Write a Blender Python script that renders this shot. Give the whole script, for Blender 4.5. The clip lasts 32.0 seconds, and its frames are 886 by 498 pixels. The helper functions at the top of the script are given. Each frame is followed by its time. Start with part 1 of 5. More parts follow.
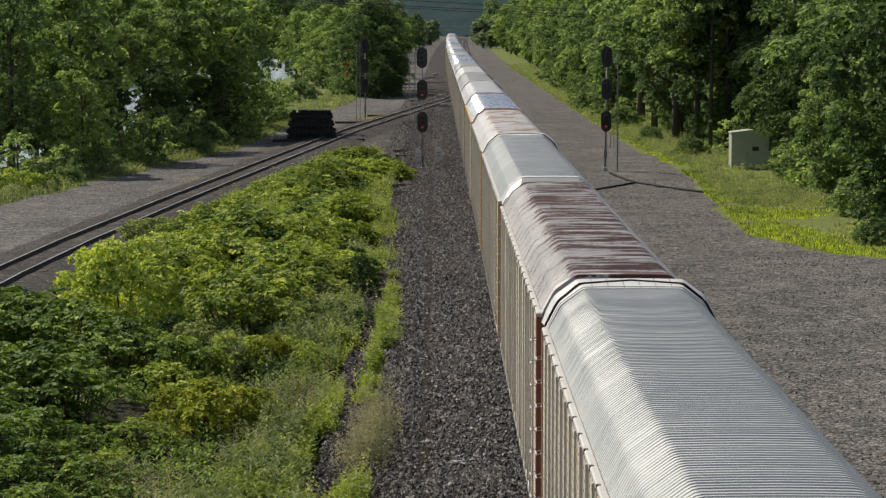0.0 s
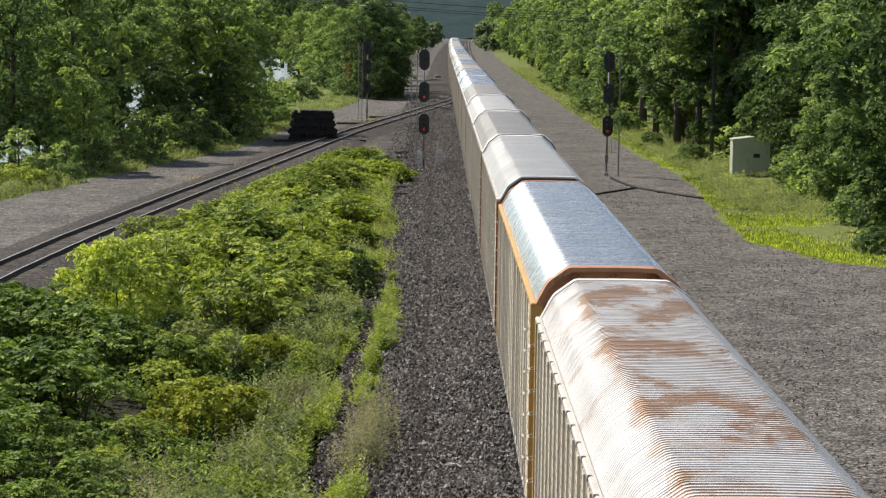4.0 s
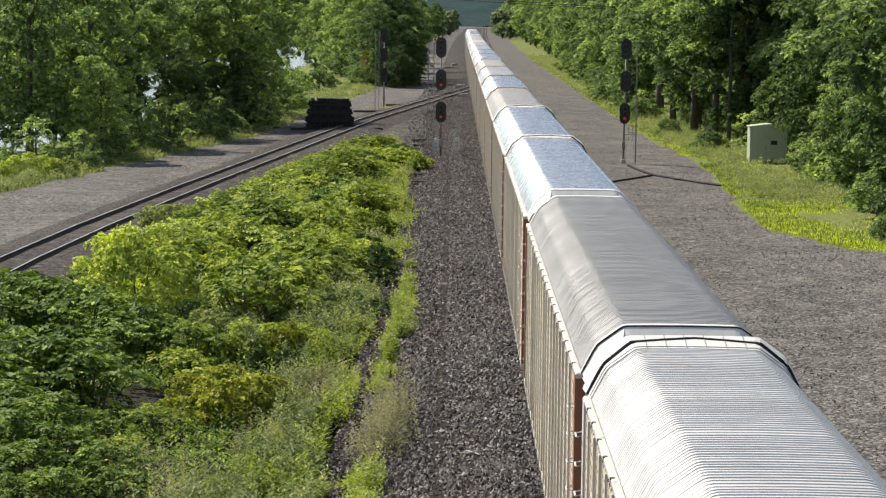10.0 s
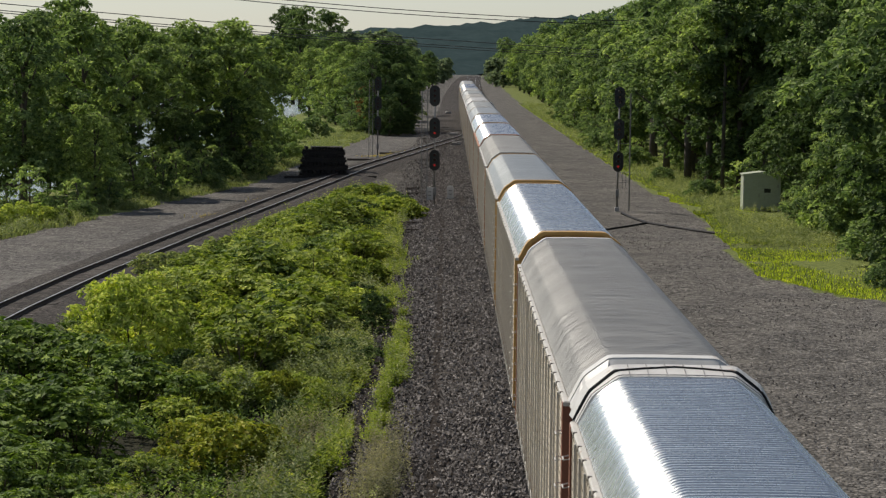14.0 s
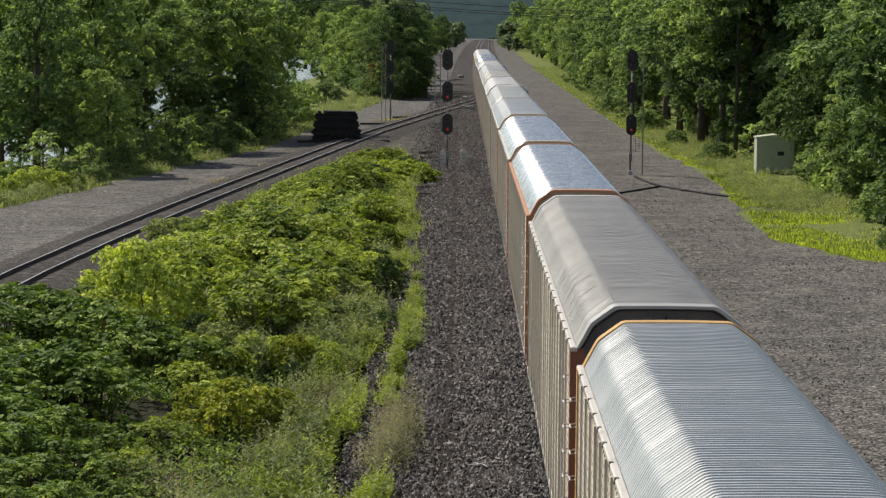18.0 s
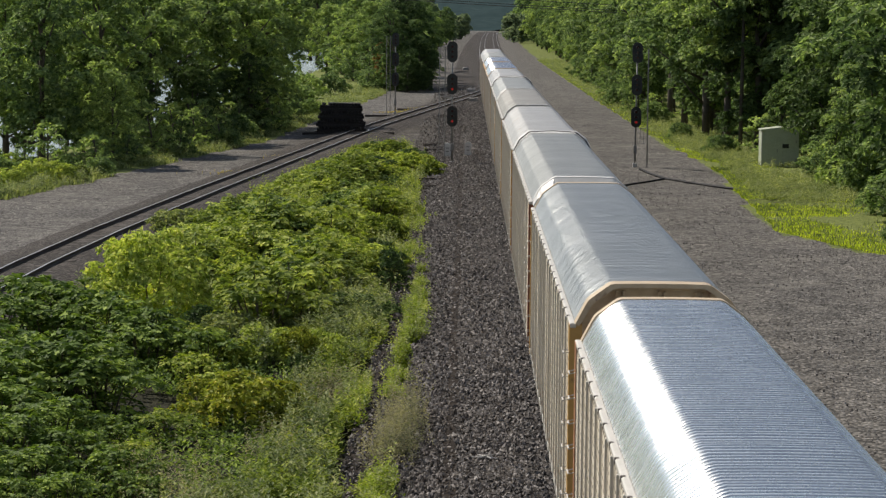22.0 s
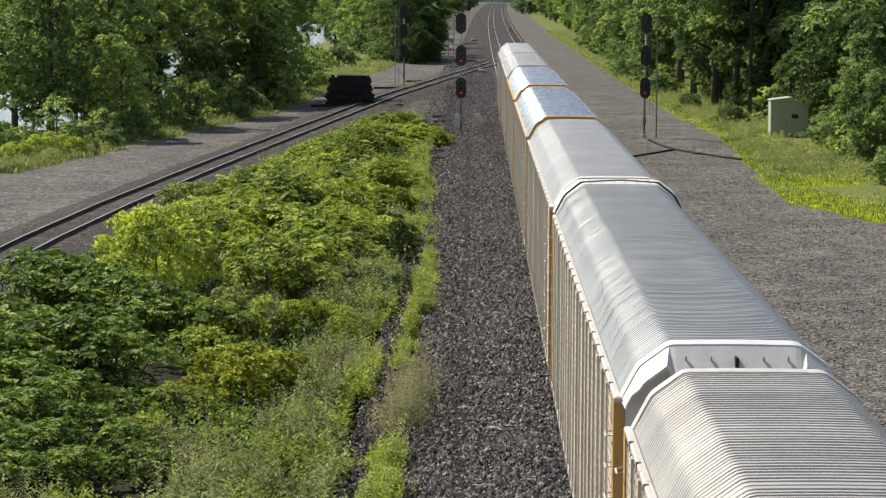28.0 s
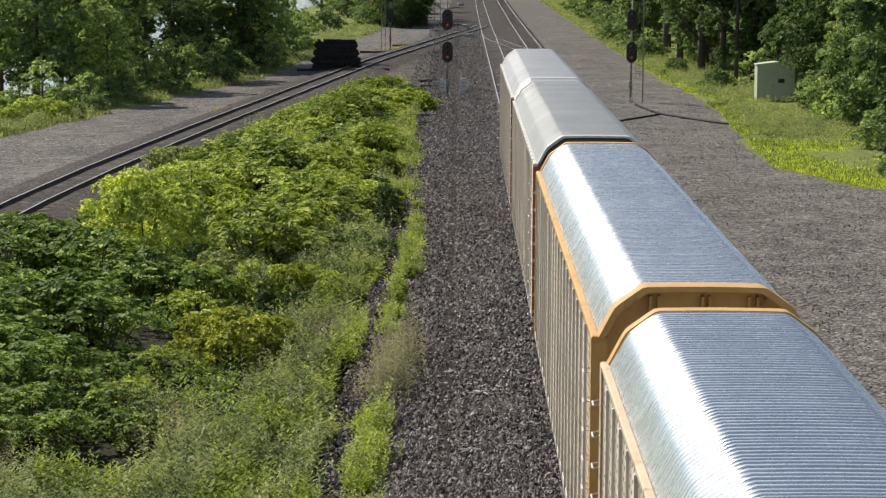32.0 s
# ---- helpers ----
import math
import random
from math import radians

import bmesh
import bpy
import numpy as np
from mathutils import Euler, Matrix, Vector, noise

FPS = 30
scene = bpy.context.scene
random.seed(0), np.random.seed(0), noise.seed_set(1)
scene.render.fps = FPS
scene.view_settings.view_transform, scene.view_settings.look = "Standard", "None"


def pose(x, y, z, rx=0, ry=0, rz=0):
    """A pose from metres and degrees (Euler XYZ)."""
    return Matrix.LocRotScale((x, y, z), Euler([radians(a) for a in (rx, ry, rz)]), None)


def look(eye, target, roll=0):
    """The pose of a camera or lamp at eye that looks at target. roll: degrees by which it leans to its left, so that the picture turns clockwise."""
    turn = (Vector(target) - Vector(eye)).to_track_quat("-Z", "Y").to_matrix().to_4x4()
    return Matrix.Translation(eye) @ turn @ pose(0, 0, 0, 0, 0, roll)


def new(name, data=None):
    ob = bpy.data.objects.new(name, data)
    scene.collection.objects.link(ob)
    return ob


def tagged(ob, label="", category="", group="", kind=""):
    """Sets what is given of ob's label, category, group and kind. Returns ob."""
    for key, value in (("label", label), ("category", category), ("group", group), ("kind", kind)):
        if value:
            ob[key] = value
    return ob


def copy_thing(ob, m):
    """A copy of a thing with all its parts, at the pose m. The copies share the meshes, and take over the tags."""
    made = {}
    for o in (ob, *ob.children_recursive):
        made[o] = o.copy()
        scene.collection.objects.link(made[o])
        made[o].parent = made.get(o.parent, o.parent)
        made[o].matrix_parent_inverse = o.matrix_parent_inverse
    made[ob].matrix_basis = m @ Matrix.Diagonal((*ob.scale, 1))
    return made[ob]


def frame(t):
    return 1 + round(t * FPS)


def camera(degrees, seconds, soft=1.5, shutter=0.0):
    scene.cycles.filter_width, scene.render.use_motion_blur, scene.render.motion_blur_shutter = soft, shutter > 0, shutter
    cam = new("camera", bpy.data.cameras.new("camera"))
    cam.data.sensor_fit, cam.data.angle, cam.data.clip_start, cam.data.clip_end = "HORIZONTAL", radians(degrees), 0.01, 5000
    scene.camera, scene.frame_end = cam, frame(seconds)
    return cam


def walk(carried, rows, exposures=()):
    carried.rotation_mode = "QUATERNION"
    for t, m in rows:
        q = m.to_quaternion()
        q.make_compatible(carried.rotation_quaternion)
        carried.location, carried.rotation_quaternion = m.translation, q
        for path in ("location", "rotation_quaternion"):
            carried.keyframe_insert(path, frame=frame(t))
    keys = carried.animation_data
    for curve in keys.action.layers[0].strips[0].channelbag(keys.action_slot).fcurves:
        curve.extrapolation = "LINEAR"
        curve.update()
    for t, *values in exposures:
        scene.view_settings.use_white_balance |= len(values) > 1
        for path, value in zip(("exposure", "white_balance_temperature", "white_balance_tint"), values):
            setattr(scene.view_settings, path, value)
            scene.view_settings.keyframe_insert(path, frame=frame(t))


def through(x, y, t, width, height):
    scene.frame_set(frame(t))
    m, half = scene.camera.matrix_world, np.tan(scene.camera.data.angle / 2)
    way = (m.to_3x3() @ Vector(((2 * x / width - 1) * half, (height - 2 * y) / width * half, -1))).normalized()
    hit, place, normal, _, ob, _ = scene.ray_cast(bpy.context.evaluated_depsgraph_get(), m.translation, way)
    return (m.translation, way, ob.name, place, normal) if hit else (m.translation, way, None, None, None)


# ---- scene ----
EYE = (-3.46, 0.0, 10.5)
SPEED, PITCH, FIRST, TAIL = 20.904, 28.6, 46.19, 27
cam = camera(20.0, 32.0, 1.3)
# seconds, yaw, pitch, roll of the held camera on the overpass
TURNS = [
    (0.0, -0.180, -5.248, 0.000),
    (0.5, -0.195, -5.276, -0.185),
    (1.0, -0.250, -5.322, -0.469),
    (1.5, -0.187, -5.484, -0.592),
    (2.0, -0.113, -5.541, -0.638),
    (2.5, -0.061, -5.640, -0.612),
    (3.0, -0.027, -5.577, -0.682),
    (3.5, -0.070, -5.361, -0.790),
    (5.5, -0.137, -5.074, -0.926),
    (5.8, -0.136, -5.074, -0.937),
    (6.0, -0.080, -5.257, -0.942),
    (6.5, 0.004, -5.389, -0.888),
    (7.0, 0.089, -5.432, -0.730),
    (7.5, 0.092, -5.391, -0.713),
    (8.0, 0.134, -5.437, -0.662),
    (8.5, 0.249, -5.514, -0.611),
    (9.0, 0.255, -5.434, -0.716),
    (9.5, 0.238, -5.404, -0.739),
    (10.0, 0.270, -5.478, -0.710),
    (10.5, 0.269, -5.521, -0.724),
    (11.0, 0.243, -5.506, -0.689),
    (11.4, 0.244, -5.507, -0.700),
    (11.5, 0.211, -5.040, -0.744),
    (12.0, 0.241, -4.575, -0.759),
    (12.5, 0.247, -4.380, -0.816),
    (13.0, 0.238, -4.350, -0.752),
    (13.5, 0.166, -4.367, -0.711),
    (15.5, 0.148, -4.502, -0.567),
    (16.0, 0.235, -4.672, -0.472),
    (16.5, 0.292, -4.772, -0.484),
    (17.0, 0.308, -4.889, -0.454),
    (17.5, 0.420, -5.075, -0.393),
    (17.6, 0.421, -5.075, -0.403),
    (18.0, 0.411, -5.204, -0.455),
    (18.5, 0.359, -5.263, -0.450),
    (19.0, 0.386, -5.402, -0.458),
    (19.5, 0.431, -5.394, -0.545),
    (20.0, 0.447, -5.329, -0.556),
    (20.5, 0.459, -5.327, -0.494),
    (21.0, 0.504, -5.383, -0.542),
    (21.5, 0.508, -5.340, -0.542),
    (22.0, 0.521, -5.384, -0.525),
    (22.5, 0.546, -5.449, -0.532),
    (23.0, 0.516, -5.419, -0.545),
    (23.5, 0.465, -5.405, -0.487),
    (24.0, 0.508, -5.500, -0.447),
    (24.5, 0.486, -5.482, -0.444),
    (25.0, 0.503, -5.594, -0.394),
    (25.5, 0.568, -5.676, -0.345),
    (26.0, 0.668, -5.858, -0.289),
    (26.5, 0.765, -5.897, -0.322),
    (28.5, 0.682, -6.058, -0.229),
    (29.0, 0.608, -6.095, -0.257),
    (29.5, 0.574, -6.310, -0.256),
    (30.0, 0.598, -6.378, -0.325),
    (30.5, 0.521, -6.519, -0.353),
    (31.0, 0.465, -6.647, -0.262),
    (31.5, 0.466, -6.801, -0.164),
    (32.0, 0.404, -6.838, -0.317),
]
# the camera's own meter, following how much bright roof is in view
EXPOSURES = [(0, 0.14), (1, 0.21), (2, 0.7), (3, 0.74), (6, 0.04), (7, 0.34), (8, 0.54), (9, 0.75), (10, 0.73), (11, 0.72), (12, 0.35), (13, -0.15), (16, 0.16), (17, 0.15), (18, 0.26), (19, 0.16), (20, 0.22), (21, 0.19), (22, 0.17), (23, 0.12), (24, 0.16), (25, 0.09), (26, 0.51), (29, 0.55), (30, 0.55), (31, 0.57), (32, 0.55)]
walk(cam, [(t, pose(*EYE, 90 + pitch, roll, yaw)) for t, yaw, pitch, roll in TURNS], EXPOSURES)

# ---- light ----
SUN_AZ, SUN_EL = -52.0, 48.0
world = bpy.data.worlds.new("sky")
scene.world = world
world.use_nodes = True
wn = world.node_tree.nodes
sky = wn.new("ShaderNodeTexSky")
sky.sky_type, sky.sun_disc = "NISHITA", False
sky.sun_elevation, sky.sun_rotation = radians(SUN_EL), radians(SUN_AZ)
sky.dust_density, sky.air_density, sky.ozone_density = 0.3, 1.0, 3.2
wn["Background"].inputs["Strength"].default_value = 0.095
# summer haze takes most of the blue out of the sky
haze = wn.new("ShaderNodeHueSaturation")
haze.inputs["Saturation"].default_value = 0.65
world.node_tree.links.new(sky.outputs[0], haze.inputs["Color"])
world.node_tree.links.new(haze.outputs[0], wn["Background"].inputs["Color"])
sun = new("sun", bpy.data.lights.new("sun", "SUN"))
sun.data.energy, sun.data.angle, sun.data.color = 5.0, radians(0.53), (1.0, 0.915, 0.80)
to_sun = Vector((math.sin(radians(SUN_AZ)) * math.cos(radians(SUN_EL)), math.cos(radians(SUN_AZ)) * math.cos(radians(SUN_EL)), math.sin(radians(SUN_EL))))
sun.matrix_world = look(to_sun * 300, (0, 0, 0))


# ---- materials ----
def shader(name):
    m = bpy.data.materials.new(name)
    m.use_nodes = True
    return m, m.node_tree, m.node_tree.nodes["Principled BSDF"]


def node(tree, kind, **values):
    n = tree.nodes.new(kind)
    for key, value in values.items():
        n.inputs[key].default_value = value
    return n


def ramp(tree, source, stops):
    r = tree.nodes.new("ShaderNodeValToRGB")
    while len(r.color_ramp.elements) < len(stops):
        r.color_ramp.elements.new(0.5)
    for e, (at, colour) in zip(r.color_ramp.elements, stops):
        e.position, e.color = at, (*colour, 1)
    tree.links.new(source, r.inputs["Fac"])
    return r.outputs["Color"]


def mix(tree, fac, a, b, how="MIX"):
    m = tree.nodes.new("ShaderNodeMix")
    m.data_type, m.blend_type = "RGBA", how
    for slot, value in ((0, fac), (6, a), (7, b)):
        if isinstance(value, (int, float)):
            m.inputs[slot].default_value = value
        elif isinstance(value, tuple):
            m.inputs[slot].default_value = (*value, 1)
        else:
            tree.links.new(value, m.inputs[slot])
    return m.outputs[2]


def noise_of(tree, scale, detail=4.0, rough=0.55, where="Object", stretch=None):
    co = tree.nodes.new("ShaderNodeTexCoord").outputs[where]
    if stretch:
        mp = tree.nodes.new("ShaderNodeMapping")
        mp.inputs["Scale"].default_value = stretch
        tree.links.new(co, mp.inputs["Vector"])
        co = mp.outputs[0]
    n = node(tree, "ShaderNodeTexNoise", Scale=scale, Detail=detail, Roughness=rough)
    tree.links.new(co, n.inputs["Vector"])
    return n.outputs["Fac"]


def bump(tree, bsdf, height, strength, distance):
    b = node(tree, "ShaderNodeBump", Strength=strength, Distance=distance)
    tree.links.new(height, b.inputs["Height"])
    tree.links.new(b.outputs[0], bsdf.inputs["Normal"])


def surface(name, dark, light, rough=0.7, metal=0.0, coarse=0.6, fine=9.0, stain=None, amount=0.5, relief=0.0, stretch=None):
    """Two-scale colour variation between dark and light, with optional stains and fine relief."""
    m, t, b = shader(name)
    a = noise_of(t, coarse, 5, 0.6, stretch=stretch)
    f = noise_of(t, fine, 4, 0.6, stretch=stretch)
    s = t.nodes.new("ShaderNodeMath")
    s.operation = "MULTIPLY_ADD"
    s.inputs[1].default_value = 0.45
    t.links.new(f, s.inputs[0])
    h = t.nodes.new("ShaderNodeMath")
    h.operation = "MULTIPLY"
    h.inputs[1].default_value = 0.55
    t.links.new(a, h.inputs[0])
    t.links.new(h.outputs[0], s.inputs[2])
    c = ramp(t, s.outputs[0], [(0.32, dark), (0.68, light)])
    if stain:
        g = noise_of(t, coarse * 2.3, 7, 0.7, stretch=stretch)
        c = mix(t, ramp(t, g, [(0.62 - amount * 0.25, (0, 0, 0)), (0.70 - amount * 0.2, (1, 1, 1))]), c, stain)
    t.links.new(c, b.inputs["Base Color"])
    b.inputs["Roughness"].default_value, b.inputs["Metallic"].default_value = rough, metal
    if relief:
        bump(t, b, f, 0.7, relief)
    return m


def foliage(name, dark, light, through=0.45, yellow=None, shine=(1.3, 1.4, 0.75)):
    """Leaves: varied leaf by leaf and plant by plant, with light shining through them."""
    m, t, b = shader(name)
    g = t.nodes.new("ShaderNodeNewGeometry")
    o = t.nodes.new("ShaderNodeObjectInfo")
    c = ramp(t, g.outputs["Random Per Island"], [(0.0, dark), (0.75, light), (1.0, yellow or light)])
    c = mix(t, 1.0, c, ramp(t, o.outputs["Random"], [(0.0, (0.72, 0.74, 0.66)), (1.0, (1.2, 1.14, 1.0))]), "MULTIPLY")
    # whole sprays and tufts differ from their neighbours
    c = mix(t, 1.0, c, ramp(t, noise_of(t, 0.75, 3, 0.6), [(0.32, (0.62, 0.68, 0.66)), (0.5, (1.05, 1.05, 1.0)), (0.68, (1.62, 1.5, 1.2))]), "MULTIPLY")
    t.links.new(c, b.inputs["Base Color"])
    b.inputs["Roughness"].default_value = 0.6
    b.inputs["Specular IOR Level"].default_value = 0.1
    tr = t.nodes.new("ShaderNodeBsdfTranslucent")
    t.links.new(mix(t, 1.0, c, shine, "MULTIPLY"), tr.inputs["Color"])
    ms = node(t, "ShaderNodeMixShader", Fac=through)
    t.links.new(b.outputs[0], ms.inputs[1])
    t.links.new(tr.outputs[0], ms.inputs[2])
    t.links.new(ms.outputs[0], t.nodes["Material Output"].inputs["Surface"])
    return m


def gravel(name, dark, light, size=14.0, relief=0.03, patch=(0.75, 1.15), tint=None):
    """Crushed stone: each stone its own grey, joints dark, broad patches of dust."""
    m, t, b = shader(name)
    co = t.nodes.new("ShaderNodeTexCoord").outputs["Object"]
    v = node(t, "ShaderNodeTexVoronoi", Scale=size, Randomness=1.0)
    t.links.new(co, v.inputs["Vector"])
    v2 = node(t, "ShaderNodeTexVoronoi", Scale=size * 0.37, Randomness=1.0)
    t.links.new(co, v2.inputs["Vector"])
    sep = t.nodes.new("ShaderNodeSeparateColor")
    t.links.new(v.outputs["Color"], sep.inputs[0])
    c = ramp(t, sep.outputs[0], [(0.0, dark), (0.8, light), (1.0, tuple(min(1, k * 1.5) for k in light))])
    sep2 = t.nodes.new("ShaderNodeSeparateColor")
    t.links.new(v2.outputs["Color"], sep2.inputs[0])
    c = mix(t, 0.6, c, ramp(t, sep2.outputs[1], [(0.0, (0.55, 0.55, 0.55)), (1.0, (1.35, 1.33, 1.3))]), "MULTIPLY")
    c = mix(t, 1.0, c, ramp(t, v.outputs["Distance"], [(0.0, (1.1, 1.1, 1.1)), (0.75, (0.45, 0.45, 0.45))]), "MULTIPLY")
    p = noise_of(t, 0.16, 6, 0.65)
    c = mix(t, 1.0, c, ramp(t, p, [(0.3, (patch[0],) * 3), (0.7, (patch[1], patch[1] * 0.98, patch[1] * 0.95))]), "MULTIPLY")
    if tint:
        c = mix(t, ramp(t, noise_of(t, 0.35, 5, 0.7), [(0.5, (0, 0, 0)), (0.75, (0.6, 0.6, 0.6))]), c, tint)
    t.links.new(c, b.inputs["Base Color"])
    b.inputs["Roughness"].default_value = 0.92
    b.inputs["Specular IOR Level"].default_value = 0.12
    bump(t, b, v.outputs["Distance"], 1.0, -relief)
    return m, c, b


M = {}
# roof sheets
def roof_sheet(name, dark, light, rough, metal, stain=None, amount=0.3, flat_rust=False):
    m, t, b = shader(name)
    a = noise_of(t, 0.35, 5, 0.6)
    f = noise_of(t, 2.2, 5, 0.65, stretch=(1.2, 3.0, 1.0))
    c = ramp(t, a, [(0.3, dark), (0.7, light)])
    c = mix(t, 0.22, c, ramp(t, f, [(0.35, (0.62, 0.61, 0.6)), (0.65, (1.12, 1.12, 1.12))]), "MULTIPLY")
    if stain:
        g = noise_of(t, 0.9, 8, 0.7, stretch=((0.45, 2.4, 1.0) if amount > 0.28 else (0.9, 0.45, 1.0)) if flat_rust else (0.7, 1.0, 1.0))
        # rust starts in the valleys of the sheet and spreads from there
        at = t.nodes.new("ShaderNodeAttribute")
        at.attribute_name = "crest"
        k = t.nodes.new("ShaderNodeMath")
        k.operation = "MULTIPLY_ADD"
        k.inputs[1].default_value = -0.06 if flat_rust else -0.16 * amount
        t.links.new(at.outputs["Fac"], k.inputs[0])
        t.links.new(g, k.inputs[2])
        if flat_rust:
            # water stands on the flat top, so it has rusted most
            sep = t.nodes.new("ShaderNodeSeparateXYZ")
            t.links.new(t.nodes.new("ShaderNodeTexCoord").outputs["Object"], sep.inputs[0])
            top = t.nodes.new("ShaderNodeMapRange")
            top.inputs["From Min"].default_value, top.inputs["From Max"].default_value = 5.60, 5.74
            top.inputs["To Max"].default_value = 0.155
            t.links.new(sep.outputs["Z"], top.inputs["Value"])
            more = t.nodes.new("ShaderNodeMath")
            t.links.new(k.outputs[0], more.inputs[0])
            t.links.new(top.outputs[0], more.inputs[1])
            k = more
        c = mix(t, ramp(t, k.outputs[0], [(0.875 - amount, (0, 0, 0)), (0.915 - amount, (1, 1, 1))] if flat_rust else [(0.62 - amount * 0.35, (0, 0, 0)), (0.70 - amount * 0.3, (1, 1, 1))]), c, stain)
    o = t.nodes.new("ShaderNodeObjectInfo")
    c = mix(t, 1.0, c, ramp(t, o.outputs["Random"], [(0.0, (0.86, 0.87, 0.88)), (1.0, (1.08, 1.06, 1.03))]), "MULTIPLY")
    t.links.new(c, b.inputs["Base Color"])
    b.inputs["Metallic"].default_value = metal
    t.links.new(ramp(t, f, [(0.3, (rough * 0.92,) * 3), (0.7, (min(1, rough * 1.08),) * 3)]), b.inputs["Roughness"])
    return m


M["galv"] = roof_sheet("galvanised_sheet", (0.78, 0.805, 0.80), (0.88, 0.90, 0.89), 0.27, 0.95)
M["dull"] = roof_sheet("dull_galvanised_sheet", (0.36, 0.372, 0.362), (0.45, 0.46, 0.445), 0.50, 0.45)
M["white"] = roof_sheet("white_painted_sheet", (0.42, 0.425, 0.425), (0.51, 0.515, 0.51), 0.52, 0.35, (0.36, 0.25, 0.17), 0.02)
M["silver"] = roof_sheet("aged_silver_sheet", (0.47, 0.485, 0.465), (0.56, 0.57, 0.55), 0.40, 0.66)
M["tan"] = roof_sheet("weathered_tan_sheet", (0.30, 0.297, 0.283), (0.375, 0.37, 0.352), 0.55, 0.35)
M["rusty"] = roof_sheet("rusted_sheet", (0.38, 0.36, 0.345), (0.52, 0.50, 0.48), 0.6, 0.1, (0.085, 0.034, 0.024), 0.30, True)
M["patchy"] = roof_sheet("rust_patched_sheet", (0.50, 0.485, 0.47), (0.63, 0.615, 0.60), 0.52, 0.2, (0.36, 0.24, 0.16), 0.255, True)
M["yellow"] = surface("yellow_paint", (0.36, 0.20, 0.05), (0.50, 0.30, 0.09), 0.55, 0, 0.8, 7, (0.16, 0.09, 0.05), 0.1)
M["orange"] = surface("orange_brown_paint", (0.30, 0.13, 0.06), (0.42, 0.20, 0.10), 0.6, 0, 0.8, 7, (0.12, 0.06, 0.04), 0.2)
M["brown"] = surface("brown_oxide_paint", (0.15, 0.055, 0.03), (0.24, 0.09, 0.05), 0.65, 0, 0.8, 7)
M["cream"] = surface("off_white_paint", (0.44, 0.432, 0.41), (0.60, 0.592, 0.57), 0.5, 0, 0.8, 6, (0.30, 0.20, 0.13), 0.06)
# dark grey, for the end panels of the plain-ended cars
M["dark_end"] = surface("dark_end_panel", (0.05, 0.046, 0.046), (0.11, 0.10, 0.10), 0.7, 0, 0.8, 7)
M["black"] = surface("black_rubber", (0.012, 0.012, 0.013), (0.03, 0.03, 0.03), 0.6)
M["black"].node_tree.nodes["Principled BSDF"].inputs["Specular IOR Level"].default_value = 0.1


def perforated():
    """Side screens: pale weathered sheet with staggered dark slots and rust runs."""
    m = surface("weathered_perforated_panel", (0.56, 0.50, 0.40), (0.78, 0.71, 0.59), 0.6, 0.05, 0.5, 5, (0.26, 0.16, 0.10), 0.32)
    t = m.node_tree
    b = t.nodes["Principled BSDF"]
    base = b.inputs["Base Color"].links[0].from_socket
    sep = t.nodes.new("ShaderNodeSeparateXYZ")
    t.links.new(t.nodes.new("ShaderNodeTexCoord").outputs["Object"], sep.inputs[0])
    com = t.nodes.new("ShaderNodeCombineXYZ")
    t.links.new(sep.outputs["Z"], com.inputs["X"])
    t.links.new(sep.outputs["Y"], com.inputs["Y"])
    br = t.nodes.new("ShaderNodeTexBrick")
    br.inputs["Scale"].default_value = 1.0
    br.inputs["Brick Width"].default_value, br.inputs["Row Height"].default_value = 0.30, 0.155
    br.inputs["Mortar Size"].default_value, br.inputs["Mortar Smooth"].default_value = 0.026, 0.3
    t.links.new(com.outputs[0], br.inputs["Vector"])
    t.links.new(mix(t, br.outputs["Fac"], base, mix(t, 1.0, base, (0.16, 0.145, 0.13), "MULTIPLY")), b.inputs["Base Color"])
    made = b.inputs["Base Color"].links[0].from_socket
    o = t.nodes.new("ShaderNodeObjectInfo")
    t.links.new(mix(t, 1.0, made, ramp(t, o.outputs["Random"], [(0.0, (0.78, 0.75, 0.71)), (0.5, (0.95, 0.94, 0.92)), (1.0, (1.08, 1.06, 1.03))]), "MULTIPLY"), b.inputs["Base Color"])
    return m


M["screen"] = perforated()
M["post"] = surface("galvanised_side_post", (0.40, 0.38, 0.34), (0.56, 0.535, 0.49), 0.5, 0.15, 1.2, 8, (0.24, 0.14, 0.09), 0.1)
M["steel"] = surface("dark_truck_steel", (0.03, 0.026, 0.023), (0.075, 0.062, 0.052), 0.7, 0.2, 2, 12)
# track and ground
M["rail"] = surface("worn_rail_steel", (0.42, 0.41, 0.40), (0.58, 0.57, 0.56), 0.36, 0.8, 0.3, 3)
# rust brown, darkened further to paint in the shade on the rail sides
M["railside"] = surface("rusty_shaded_rail_side", (0.028, 0.019, 0.015), (0.055, 0.038, 0.03), 0.8, 0.1, 0.6, 8)
M["tie"] = surface("weathered_tie_timber", (0.035, 0.028, 0.024), (0.10, 0.085, 0.072), 0.9, 0, 1.5, 14)
M["ballast"] = gravel("crushed_stone_ballast", (0.025, 0.022, 0.021), (0.12, 0.11, 0.104), 13.0, 0.06)[0]
M["dark_ballast"] = gravel("oily_branch_ballast", (0.035, 0.031, 0.028), (0.115, 0.105, 0.097), 13.0, 0.05)[0]
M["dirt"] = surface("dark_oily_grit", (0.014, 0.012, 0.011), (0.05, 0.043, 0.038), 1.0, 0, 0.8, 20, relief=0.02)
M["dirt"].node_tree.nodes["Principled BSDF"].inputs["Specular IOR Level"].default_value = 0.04
